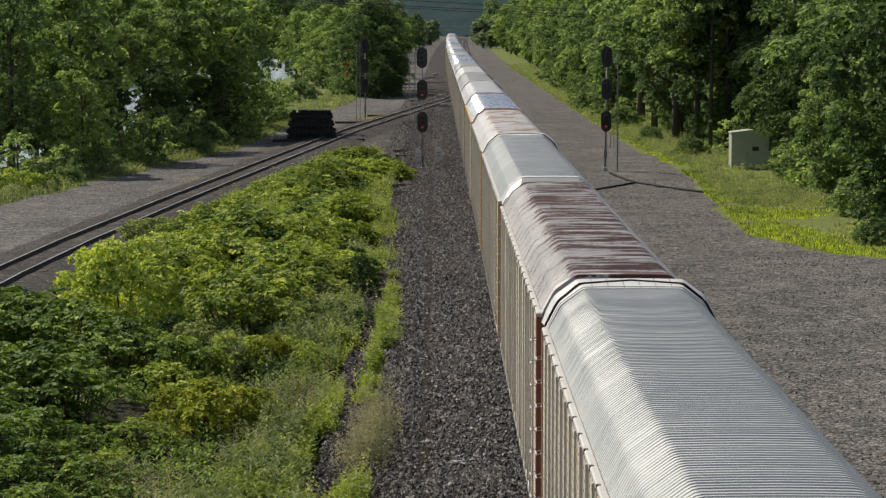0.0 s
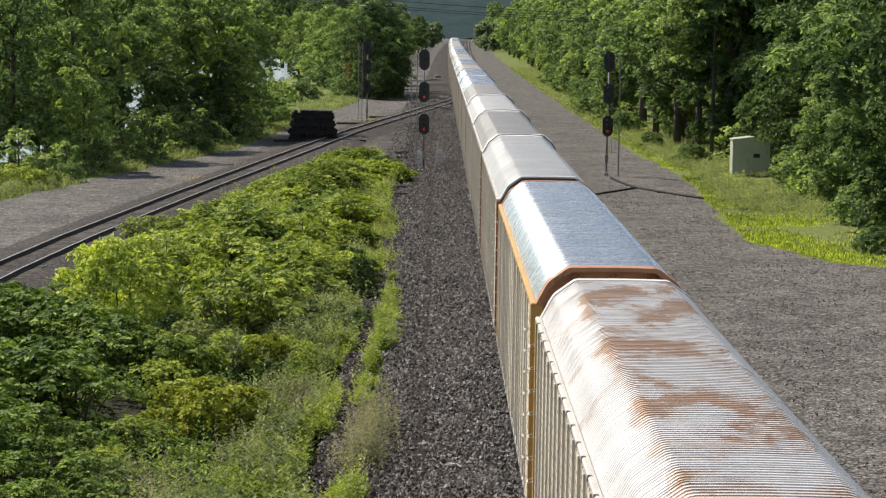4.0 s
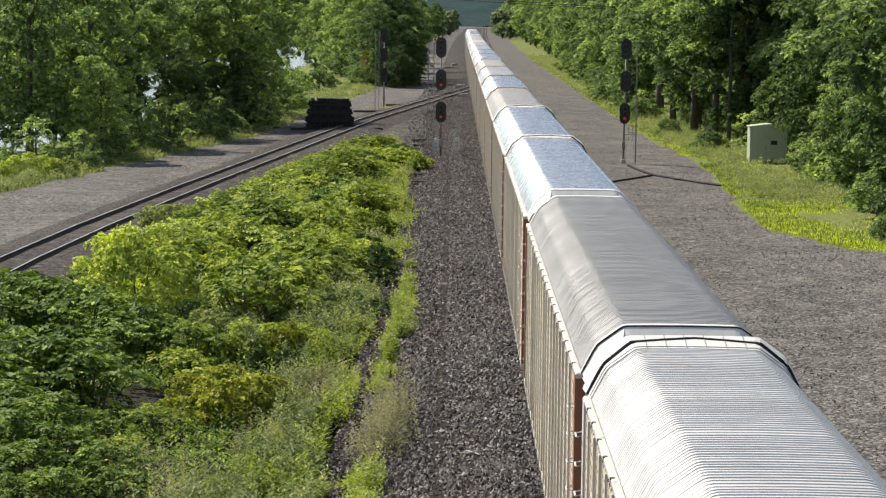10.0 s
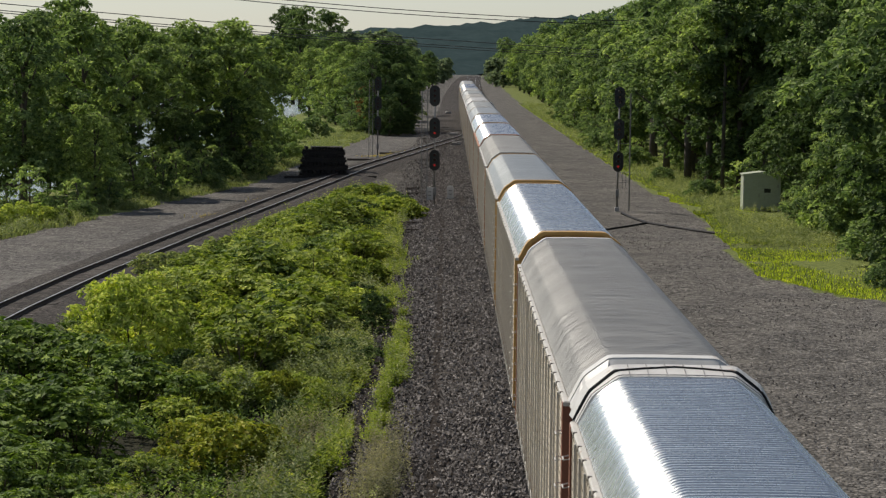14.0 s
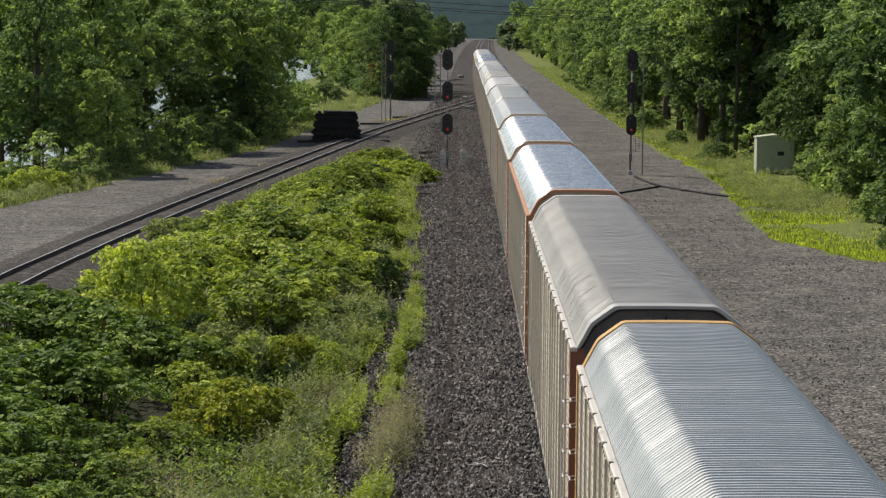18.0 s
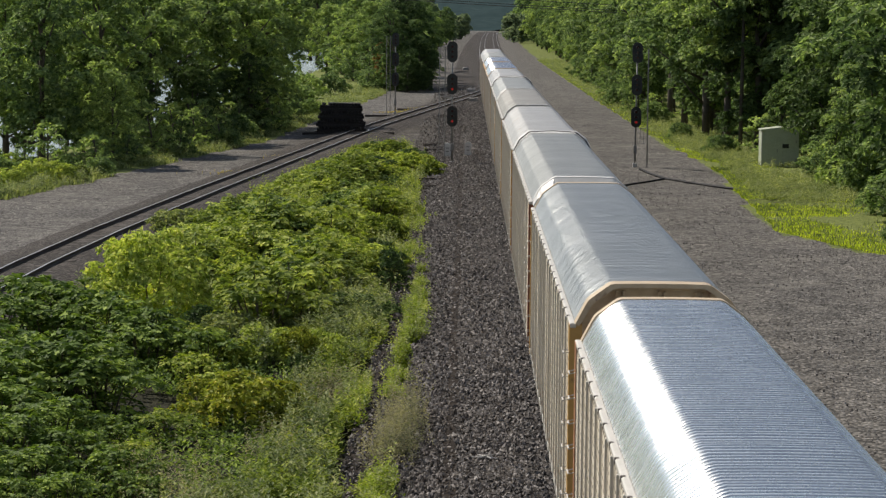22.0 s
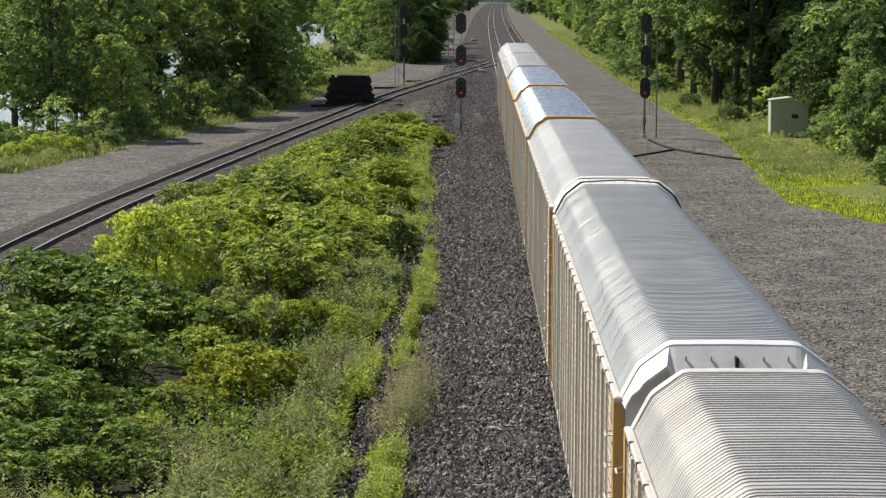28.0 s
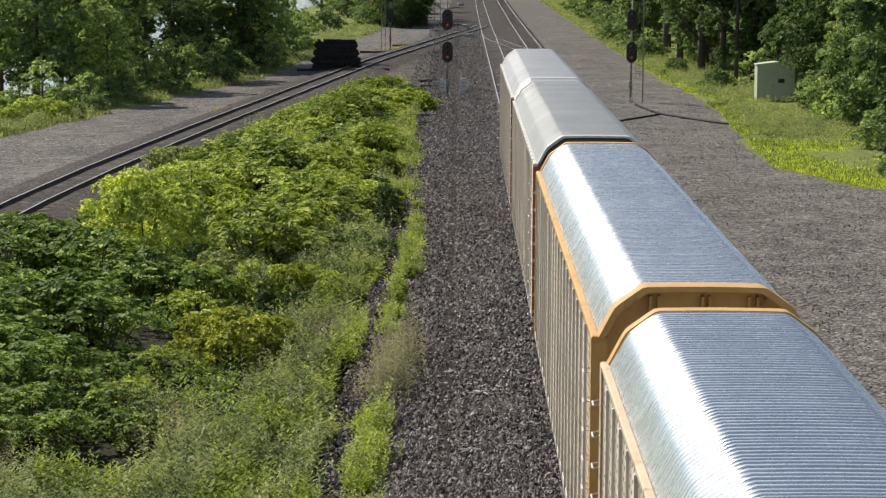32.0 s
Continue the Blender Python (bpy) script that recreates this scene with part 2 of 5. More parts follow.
M["concrete"] = surface("pale_concrete", (0.36, 0.35, 0.34), (0.55, 0.54, 0.52), 0.85, 0, 1.5, 15)
M["cabinet"] = surface("pale_green_enamel", (0.33, 0.36, 0.27), (0.45, 0.48, 0.37), 0.5, 0, 0.7, 9, (0.25, 0.26, 0.2), 0.05)
M["signal"] = surface("signal_black_paint", (0.008, 0.008, 0.009), (0.02, 0.02, 0.02), 0.55)
M["mast"] = surface("weathered_mast_steel", (0.16, 0.155, 0.15), (0.32, 0.31, 0.30), 0.55, 0.4, 1.5, 12)
M["wire"] = surface("dark_cable", (0.012, 0.012, 0.012), (0.03, 0.03, 0.03), 0.6)
M["bark"] = surface("grey_brown_bark", (0.045, 0.036, 0.03), (0.13, 0.11, 0.09), 0.95, 0, 1.2, 11, relief=0.03)
M["creosote"] = surface("creosoted_timber", (0.008, 0.007, 0.006), (0.03, 0.026, 0.023), 0.9, 0, 1.1, 13)
# plants
M["leaf_tree"] = foliage("tree_leaves", (0.075, 0.118, 0.056), (0.20, 0.275, 0.125), 0.38, (0.30, 0.375, 0.18), (1.15, 1.3, 0.85))
M["leaf_light"] = foliage("light_tree_leaves", (0.125, 0.18, 0.075), (0.305, 0.39, 0.16), 0.4, (0.41, 0.475, 0.22), (1.15, 1.3, 0.8))
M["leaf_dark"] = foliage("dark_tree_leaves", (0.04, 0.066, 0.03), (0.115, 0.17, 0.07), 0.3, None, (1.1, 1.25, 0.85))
# distance haze painted in: paler, bluer leaf colour for the far woods
M["leaf_far"] = foliage("haze_tinted_leaves", (0.10, 0.14, 0.09), (0.21, 0.265, 0.17), 0.5, None, (1.1, 1.15, 1.0))
M["leaf_sumac"] = foliage("sumac_leaves", (0.095, 0.148, 0.03), (0.295, 0.362, 0.075), 0.3, (0.44, 0.47, 0.125))
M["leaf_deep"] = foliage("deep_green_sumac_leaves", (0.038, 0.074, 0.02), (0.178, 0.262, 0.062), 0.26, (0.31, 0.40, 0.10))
M["leaf_yellow"] = foliage("yellow_green_leaves", (0.18, 0.25, 0.06), (0.44, 0.51, 0.14), 0.3, (0.58, 0.59, 0.23))
M["leaf_rod"] = foliage("goldenrod_leaves", (0.117, 0.155, 0.070), (0.276, 0.320, 0.154), 0.3, (0.360, 0.380, 0.224))
M["leaf_sage"] = foliage("pale_weed_leaves", (0.122, 0.160, 0.070), (0.286, 0.335, 0.168), 0.3, (0.403, 0.410, 0.266))
M["leaf_gold"] = foliage("yellow_brown_leaves", (0.11, 0.135, 0.025), (0.31, 0.36, 0.07), 0.28, (0.40, 0.35, 0.07))
M["leaf_dry"] = foliage("dry_seed_heads", (0.17, 0.165, 0.125), (0.33, 0.31, 0.25), 0.4)
M["grass"] = foliage("bright_grass", (0.201, 0.280, 0.042), (0.392, 0.470, 0.084), 0.4, (0.509, 0.520, 0.140))
M["stem"] = surface("brown_stems", (0.05, 0.04, 0.025), (0.12, 0.10, 0.06), 0.9)


def glow(name, colour, strength):
    m, t, b = shader(name)
    b.inputs["Base Color"].default_value = (*colour, 1)
    b.inputs["Emission Color"].default_value = (*colour, 1)
    b.inputs["Emission Strength"].default_value = strength
    return m


M["lens_red"] = glow("lit_red_lens", (0.8, 0.04, 0.03), 0.16)
M["lawn"] = foliage("sunlit_lawn_grass", (0.25, 0.33, 0.03), (0.50, 0.59, 0.07), 0.4, (0.62, 0.64, 0.12))
M["tanp"] = surface("tan_paint", (0.36, 0.27, 0.17), (0.52, 0.42, 0.29), 0.55, 0, 0.8, 7, (0.18, 0.10, 0.06), 0.12)
M["straw"] = foliage("dry_straw", (0.26, 0.20, 0.08), (0.42, 0.34, 0.15), 0.4)
M["leaf_red"] = foliage("reddish_dry_leaves", (0.10, 0.05, 0.03), (0.20, 0.12, 0.07), 0.4)
M["lens_off"] = surface("unlit_lens", (0.03, 0.01, 0.01), (0.06, 0.02, 0.02), 0.15)


# ---- mesh helpers ----
class Build:
    """Collects boxes, tubes and sheets into one mesh."""

    def __init__(self):
        self.v, self.f = [], []

    def add(self, verts, faces):
        k = len(self.v)
        self.v += [tuple(p) for p in verts]
        self.f += [tuple(k + i for i in f) for f in faces]
        return self

    def box(self, x0, x1, y0, y1, z0, z1, c=0.0):
        """A box, its edges along y and its top chamfered by c."""
        if c <= 0:
            vs = [(x, y, z) for z in (z0, z1) for x, y in ((x0, y0), (x1, y0), (x1, y1), (x0, y1))]
            return self.add(vs, [(3, 2, 1, 0), (4, 5, 6, 7), (0, 1, 5, 4), (1, 2, 6, 5), (2, 3, 7, 6), (3, 0, 4, 7)])
        ring = lambda e, z: [(x0 + e, y0 + e, z), (x1 - e, y0 + e, z), (x1 - e, y1 - e, z), (x0 + e, y1 - e, z)]
        vs = ring(c, z0) + ring(0, z0 + c) + ring(0, z1 - c) + ring(c, z1)
        fs = [(3, 2, 1, 0), (12, 13, 14, 15)]
        for r in range(3):
            fs += [(r * 4 + i, r * 4 + (i + 1) % 4, r * 4 + 4 + (i + 1) % 4, r * 4 + 4 + i) for i in range(4)]
        return self.add(vs, fs)

    def prism(self, outline, y0, y1):
        """An outline in x and z, drawn out along y."""
        n = len(outline)
        vs = [(x, y, z) for y in (y0, y1) for x, z in outline]
        return self.add(vs, [tuple(range(n)), tuple(reversed(range(n, 2 * n)))] + [(i + n, (i + 1) % n + n, (i + 1) % n, i) for i in range(n)])

    def tube(self, points, radii, n=8):
        points = [Vector(p) for p in points]
        vs, fs = [], []
        for i, (p, r) in enumerate(zip(points, radii)):
            d = (points[min(i + 1, len(points) - 1)] - points[max(i - 1, 0)]).normalized()
            a = d.orthogonal().normalized()
            b = d.cross(a)
            vs += [p + (a * math.cos(k * math.tau / n) + b * math.sin(k * math.tau / n)) * r for k in range(n)]
        for i in range(len(points) - 1):
            fs += [(i * n + k, i * n + (k + 1) % n, (i + 1) * n + (k + 1) % n, (i + 1) * n + k) for k in range(n)]
        fs += [tuple(reversed(range(n))), tuple(range((len(points) - 1) * n, len(points) * n))]
        return self.add(vs, fs)

    def disc(self, centre, axis, r, depth, n=20):
        a = Vector(axis).normalized() * depth / 2
        return self.tube([Vector(centre) - a, Vector(centre) + a], [r, r], n)

    def mesh(self, name, material, smooth=False):
        me = bpy.data.meshes.new(name)
        me.from_pydata(self.v, [], self.f)
        if smooth:
            me.shade_smooth()
        me.materials.append(material)
        return me


def part(name, build, material, parent, label="", smooth=False, at=None):
    data = build if isinstance(build, bpy.types.Mesh) else build.mesh(name, material, smooth)
    ob = new(name, data)
    ob.parent = parent
    if at is not None:
        ob.matrix_basis = at
    return tagged(ob, label)


def thing(name, label, category, at=(0, 0, 0), turn=0, group="", kind=""):
    ob = new(name)
    ob.matrix_basis = pose(*at, 0, 0, turn)
    return tagged(ob, label, category, group, kind)


def sheet_mesh(name, verts, faces, material, smooth=True):
    me = bpy.data.meshes.new(name)
    verts, faces = np.asarray(verts, np.float32), np.asarray(faces, np.int32)
    me.vertices.add(len(verts))
    me.vertices.foreach_set("co", verts.ravel())
    k = faces.shape[1]
    me.loops.add(faces.size)
    me.loops.foreach_set("vertex_index", faces.ravel())
    me.polygons.add(len(faces))
    me.polygons.foreach_set("loop_start", np.arange(0, faces.size, k, dtype=np.int32))
    me.polygons.foreach_set("use_smooth", np.full(len(faces), smooth, dtype=bool))
    me.update(calc_edges=True)
    me.materials.append(material)
    return me


def track_x(y, offset=0.0):
    """The main line's middle: straight, then easing to the right far off."""
    return offset + (1.8 * ((y - 300) / 490) ** 2 if y > 300 else 0.0)


def branch_x(y):
    """The curved branch that leaves the main line."""
    ys = [60, 104, 120, 147, 189, 237, 307, 335, 352]
    xs = [-22.6, -21.4, -20.6, -18.7, -15.4, -11.6, -4.3, -1.2, -0.2]
    return float(np.interp(y, ys, xs))


# ---- ground ----
def ground():
    """One sheet to the horizon; finer where the camera sees it well."""
    xs = np.concatenate([[-4000, -1500, -500, -200, -120], np.arange(-80, 60.1, 0.8), [90, 150, 300, 700, 1800, 4000]])
    ys = np.concatenate([[-600, -200, -60, 0, 30], np.arange(40, 260, 1.2), np.arange(260, 900, 5.0), [1000, 1200, 1500, 2000, 3000, 4500]])
    gx, gy = np.meshgrid(xs, ys)
    bx = np.array([branch_x(y) for y in ys])[:, None]
    tx = np.array([track_x(y) for y in ys])[:, None]
    right = np.interp(gy, [0, 95, 110, 116, 127, 151, 173, 231, 310, 900], [30, 26, 19, 15.2, 12.2, 13.0, 14.1, 13.1, 12.8, 13.2])
    left = np.where(gy < 352, bx - np.interp(gy, [60, 120, 150, 180, 215, 300, 345], [16, 13, 10.5, 8.5, 6.5, 11, 14]), -13.0 - (gy - 352) * 0.01)
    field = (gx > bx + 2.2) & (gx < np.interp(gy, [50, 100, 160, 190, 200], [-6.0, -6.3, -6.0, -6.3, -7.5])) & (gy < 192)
    stony = ((gx > left) & (gx < right + tx) & ~field).astype(np.float32)
    # banks: low ground to the river, and the field a little below the ballast
    z = np.full(gx.shape, -0.42)
    z = np.where(field, -0.75, z)
    z = np.where(gx < left - 6, -0.42 - np.clip((left - 6 - gx) * 0.12, 0, 2.4), z)
    rough = np.array([[noise.noise((x * 0.3, y * 0.3, 0)) for x in xs] for y in ys])
    z = z + rough * np.where(stony > 0.5, 0.05, 0.16)
    nx = len(xs)
    i = np.arange((len(ys) - 1) * nx).reshape(len(ys) - 1, nx)[:, :-1].ravel()
    me = sheet_mesh("ground", np.stack([gx, gy, z], -1).reshape(-1, 3), np.stack([i, i + 1, i + nx + 1, i + nx], -1), ground_material())
    a = me.attributes.new("stony", "FLOAT", "POINT")
    a.data.foreach_set("value", stony.ravel())
    # old cinders and spilt oil round the junction
    cinder = np.clip((gx - bx + 5) / 2.5, 0, 1) * np.clip((-2 - gx) / 0.5, 0, 1) * np.clip((gy - 186) / 10, 0, 1) * np.clip((345 - gy) / 20, 0, 1) * np.clip(0.75 + rough * 0.8, 0, 1)
    a = me.attributes.new("cinder", "FLOAT", "POINT")
    a.data.foreach_set("value", cinder.astype(np.float32).ravel())
    # marks the field, where the plants' shade is put into the soil colour
    a = me.attributes.new("plant_shade", "FLOAT", "POINT")
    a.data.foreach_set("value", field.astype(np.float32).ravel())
    tagged(new("ground", me), "grey crushed stone yard with grassy soil verges", "ground", kind="structure")


def ground_material():
    m, c, b = gravel("yard_stone_and_soil", (0.056, 0.053, 0.049), (0.222, 0.214, 0.203), 9.0, 0.07, (0.74, 1.18), (0.20, 0.188, 0.168))
    t = m.node_tree
    at = t.nodes.new("ShaderNodeAttribute")
    at.attribute_name = "stony"
    n = noise_of(t, 1.3, 6, 0.7)
    k = t.nodes.new("ShaderNodeMath")
    k.operation = "ADD"
    t.links.new(at.outputs["Fac"], k.inputs[0])
    t.links.new(n, k.inputs[1])
    soil = ramp(t, noise_of(t, 2.5, 6, 0.7), [(0.35, (0.08, 0.10, 0.03)), (0.65, (0.185, 0.215, 0.06))])
    # near-black soil inside the field paints the shade between its plants
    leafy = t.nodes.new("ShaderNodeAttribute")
    leafy.attribute_name = "plant_shade"
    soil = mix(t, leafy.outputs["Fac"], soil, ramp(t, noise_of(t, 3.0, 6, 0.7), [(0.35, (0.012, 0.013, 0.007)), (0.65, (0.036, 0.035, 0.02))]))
    oil = t.nodes.new("ShaderNodeAttribute")
    oil.attribute_name = "cinder"
    c = mix(t, oil.outputs["Fac"], c, mix(t, 1.0, c, (0.5, 0.47, 0.44), "MULTIPLY"))
    fac = ramp(t, k.outputs[0], [(0.90, (0, 0, 0)), (1.08, (1, 1, 1))])
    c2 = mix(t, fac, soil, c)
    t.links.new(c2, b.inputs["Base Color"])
    return m


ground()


def strip(name, left, right, y0, y1, step, top, material, label, centre, foot=-0.42, shoulder=1.5):
    """A raised bed with sloping shoulders along a line."""
    ys = np.arange(y0, y1 + step, step)
    vs, fs = [], []
    for y in ys:
        cx = centre(y)
        for x, z in ((left - shoulder, foot - 0.1), (left, top), (left * 0.5, top + 0.02), (0, top + 0.03), (right * 0.5, top + 0.02), (right, top), (right + shoulder, foot - 0.1)):
            vs.append((cx + x + 0.12 * noise.noise((x, y * 0.7, 1)), y, z + 0.05 * noise.noise((x * 1.7, y * 1.3, 3))))
    for r in range(len(ys) - 1):
        fs += [(r * 7 + i, r * 7 + i + 1, r * 7 + i + 8, r * 7 + i + 7) for i in range(6)]
    return tagged(new(name, sheet_mesh(name, vs, fs, material)), label, "track bed", kind="structure")


strip("ballast_bed", -4.7, 4.9, -700, 1400, 2.0, -0.20, M["ballast"], "dark grey crushed stone ballast of the double main line", track_x)
strip("branch_ballast_bed", -1.9, 1.9, 58, 336, 2.0, -0.20, M["dark_ballast"], "dark oily ballast under the curved branch track", branch_x)


def line_of(y0, y1, step, centre, offset):
    pts = []
    y = y0
    while y <= y1 + 1e-6:
        d = (centre(y + 0.5) - centre(y - 0.5))
        n = Vector((1, -d, 0)).normalized()
        pts.append((centre(y) + n.x * offset, y + n.y * offset))
        y += step
    return pts


def rail(parent, pts, label=""):
    """A flat-bottomed rail: foot, web and head, with a bright running top."""
    prof = [(-0.075, -0.17), (0.075, -0.17), (0.075, -0.155), (0.012, -0.135), (0.012, -0.04), (0.036, -0.03), (0.036, -0.002), (-0.036, -0.002), (-0.036, -0.03), (-0.012, -0.04), (-0.012, -0.135), (-0.075, -0.155)]
    b = Build()
    n = len(prof)
    vs = [(x + px, y, pz) for x, y in pts for px, pz in prof]
    fs = [(r * n + i, r * n + (i + 1) % n, (r + 1) * n + (i + 1) % n, (r + 1) * n + i) for r in range(len(pts) - 1) for i in range(n)]
    b.add(vs, fs)
    r = part("rail", b, M["railside"], parent, label)
    h = Build()
    vs = [(x + px, y, 0.0) for x, y in pts for px in (-0.033, 0.033)]
    h.add(vs, [(i * 2, i * 2 + 1, i * 2 + 3, i * 2 + 2) for i in range(len(pts) - 1)])
    part("running_surface", h, M["rail"], r)


shared_tie = Build().box(-1.28, 1.28, -0.115, 0.115, -0.33, -0.172, 0.012).mesh("tie", M["tie"])
split_tie = Build().box(-1.24, 1.31, -0.108, 0.112, -0.33, -0.18, 0.02).mesh("tie", M["tie"])


def track(name, label, centre, y0, y1, step, single=(0, 0)):
    root = thing(name, label, "railway track", kind="structure")
    for off in (-0.755, 0.755):
        rail(root, line_of(y0, y1, step, centre, off))
    b = Build()
    y = y0
    while y < min(y1, 620):
        d = math.atan(centre(y + 0.5) - centre(y - 0.5))
        w = 1.28 + random.uniform(-0.03, 0.03)
        if single[0] < y < single[1]:
            tie = shared_tie if random.random() < 0.5 else split_tie
            part("tie", tie, None, root, at=pose(centre(y), y, random.uniform(-0.015, 0.005), 0, 0, -math.degrees(d)))
            y += 0.52
            continue
        c, s = math.cos(-d), math.sin(-d)
        t0 = -0.172 + random.uniform(-0.015, 0.005)
        cs = [(-w, -0.115), (w, -0.115), (w, 0.115), (-w, 0.115)]
        vs = [(centre(y) + px * c - py * s, y + px * s + py * c, z) for z in (-0.33, t0) for px, py in cs]
        b.add(vs, [(4, 5, 6, 7), (0, 1, 5, 4), (1, 2, 6, 5), (2, 3, 7, 6), (3, 0, 4, 7)])
        y += 0.52
    tagged(part("ties", b, M["tie"], root, "weathered dark timber ties"), kind="stuff")
    return root


track("main_track", "main line track with bright rails on timber ties", track_x, -700, 1300, 10.0)
track("second_track", "second main track beside the train", lambda y: track_x(y, 4.4), -700, 1300, 10.0)
track("branch_track", "curved branch track with worn rails on timber ties", branch_x, 60, 350, 4.0, (118, 268))


def crossover_x(y):
    k = min(1, max(0, (y - 236) / 72))
    k = k * k * (3 - 2 * k)
    return 4.4 * (1 - k)


track("crossover_track", "crossover between the two main tracks", crossover_x, 238, 306, 4.0)


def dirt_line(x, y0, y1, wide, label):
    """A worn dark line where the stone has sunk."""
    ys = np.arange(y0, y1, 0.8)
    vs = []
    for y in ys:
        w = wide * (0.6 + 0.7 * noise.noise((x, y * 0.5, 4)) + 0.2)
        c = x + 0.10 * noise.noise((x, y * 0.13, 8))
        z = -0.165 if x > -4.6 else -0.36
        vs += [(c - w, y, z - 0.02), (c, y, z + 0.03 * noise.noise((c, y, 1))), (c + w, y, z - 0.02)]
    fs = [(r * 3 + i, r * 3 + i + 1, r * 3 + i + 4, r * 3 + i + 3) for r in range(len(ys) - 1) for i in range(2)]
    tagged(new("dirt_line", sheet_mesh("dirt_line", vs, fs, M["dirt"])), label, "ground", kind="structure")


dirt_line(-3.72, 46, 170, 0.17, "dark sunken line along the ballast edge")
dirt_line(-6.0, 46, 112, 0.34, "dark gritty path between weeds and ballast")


dirt_line(-2.3, 150, 345, 0.7, "dark oily stones beside the track at the junction")
dirt_line(-4.3, 150, 345, 0.8, "dark oily stones round the signal mast")


def river():
    vs = [(-400, 150, -2.3), (-37, 150, -2.3), (-37, 420, -2.3), (-30, 520, -2.3), (-34, 1100, -2.3), (-400, 1100, -2.3)]
    m, t, b = shader("river_water")
    b.inputs["Base Color"].default_value = (0.05, 0.06, 0.06, 1)
    b.inputs["Roughness"].default_value = 0.12
    bump(t, b, noise_of(t, 0.9, 4, 0.6, stretch=(1.0, 3.0, 1.0)), 0.35, 0.05)
    me = bpy.data.meshes.new("river")
    me.from_pydata([(x, y, -2.15) for x, y, z in vs], [], [tuple(range(6))])
    me.materials.append(m)
    tagged(new("river", me), "pale river water glinting beyond the trees", "river", kind="structure")


river()


# ---- the autorack cars ----
HALF = 13.2
FLAT, MID, EAVE = (0.86, 5.75), (1.24, 5.47), (1.47, 5.06)


def profile(grow=0.0):
    """Half the roof's cross-section, from the eave to the middle, rounded at its two bends."""
    pts = [EAVE, (1.385, 5.21), (1.285, 5.40), MID, (1.19, 5.515), (0.93, 5.705), FLAT, (0.79, 5.765), (0.4, 5.772), (0.0, 5.775)]
    half = [(x + grow * (0.6 if x > 0.1 else 0), z + grow * (0.75 if x < 1.4 else 0.3)) for x, z in pts]
    return [(-x, z) for x, z in half] + [(x, z) for x, z in reversed(half[:-1])]


def roof_mesh(kind, wave):
    """Corrugated sheet: flat pans between low ribs, rounder ones on the bright galvanised roofs."""
    ring = profile()
    n = len(ring)
    pitch = 0.168 if kind == "galv" else 0.152
    ribs = int((2 * HALF - 0.1) / pitch)
    cut, high = np.array([0.0, 0.50, 0.545, 0.62, 0.84, 0.93, 1.0]), np.array([-1.0, -1.0, 0.7, 1.0, 0.95, -0.2, -1.0])
    if kind == "galv":
        cut, high = np.array([0.0, 0.40, 0.47, 0.53, 0.78, 0.92, 1.0]), np.array([-1.0, -1.0, 0.6, 1.0, 0.9, -0.4, -1.0])
    normal = []
    for i in range(n):
        a, b = ring[max(i - 1, 0)], ring[min(i + 1, n - 1)]
        d = Vector((b[0] - a[0], b[1] - a[1])).normalized()
        normal.append((-d.y, d.x))
    R, N = np.array(ring), np.array(normal)
    # the ribs stand highest on the flat top and are pressed down over the bevels
    edge = np.interp(np.abs(R[:, 0]), [0.8, 0.95, 1.2, 1.47], [1.0, 0.45, 0.16, 0.0] if kind == "galv" else [1.0, 0.72, 0.55, 0.4])
    u = np.append((np.arange(ribs)[:, None] + cut[None, :-1]).ravel(), ribs)
    level = np.append(np.tile(high[:-1], ribs), high[-1])
    h = wave * level[:, None] * edge[None]
    # hand-laid sheets: no two ribs quite alike in width and height
    uneven = np.random.default_rng(31)
    wide, tall = 1 + uneven.normal(0, 0.11, ribs), uneven.uniform(0.82, 1.14, ribs)
    wide *= ribs / wide.sum()
    start = np.append(0, np.cumsum(wide))
    rib = np.minimum(u.astype(int), ribs - 1)
    h = h * tall[rib][:, None]
    y = np.repeat((-HALF + 0.05 + pitch * (start[rib] + (u - rib) * wide[rib]))[:, None], n, 1)
    vs = np.stack([R[:, 0] + N[:, 0] * h, y, R[:, 1] + N[:, 1] * h], -1).reshape(-1, 3)
    i = (np.arange(len(u) - 1)[:, None] * n + np.arange(n - 1)[None]).ravel()
    me = sheet_mesh("roof", vs, np.stack([i, i + 1, i + n + 1, i + n], -1), M[kind])
    # every bend across the sheet is crisp, the folds along it are soft
    ends = np.empty(len(me.edges) * 2, np.int32)
    me.edges.foreach_get("vertices", ends)
    ends = ends.reshape(-1, 2) // n
    sharp = me.attributes.new("sharp_edge", "BOOLEAN", "EDGE")
    sharp.data.foreach_set("value", ends[:, 0] == ends[:, 1])
    crest = np.repeat(level, n)
    at = me.attributes.new("crest", "FLOAT", "POINT")
    at.data.foreach_set("value", crest.astype(np.float32))
    return me


def band(y0, y1, inner, outer, close=True):
    """An arch that follows the roof, between two offsets of its outline."""
    a, o = profile(inner), profile(outer)
    n = len(a)
    vs = [(x, y, z) for y in (y0, y1) for ring in (a, o) for x, z in ring]
    fs = []
    for i in range(n - 1):
        fs += [(n + i, n + i + 1, 3 * n + i + 1, 3 * n + i), (i + 1, i, 2 * n + i, 2 * n + i + 1), (i, i + 1, n + i + 1, n + i), (2 * n + i + 1, 2 * n + i, 3 * n + i, 3 * n + i + 1)]
    return Build().add(vs, fs)


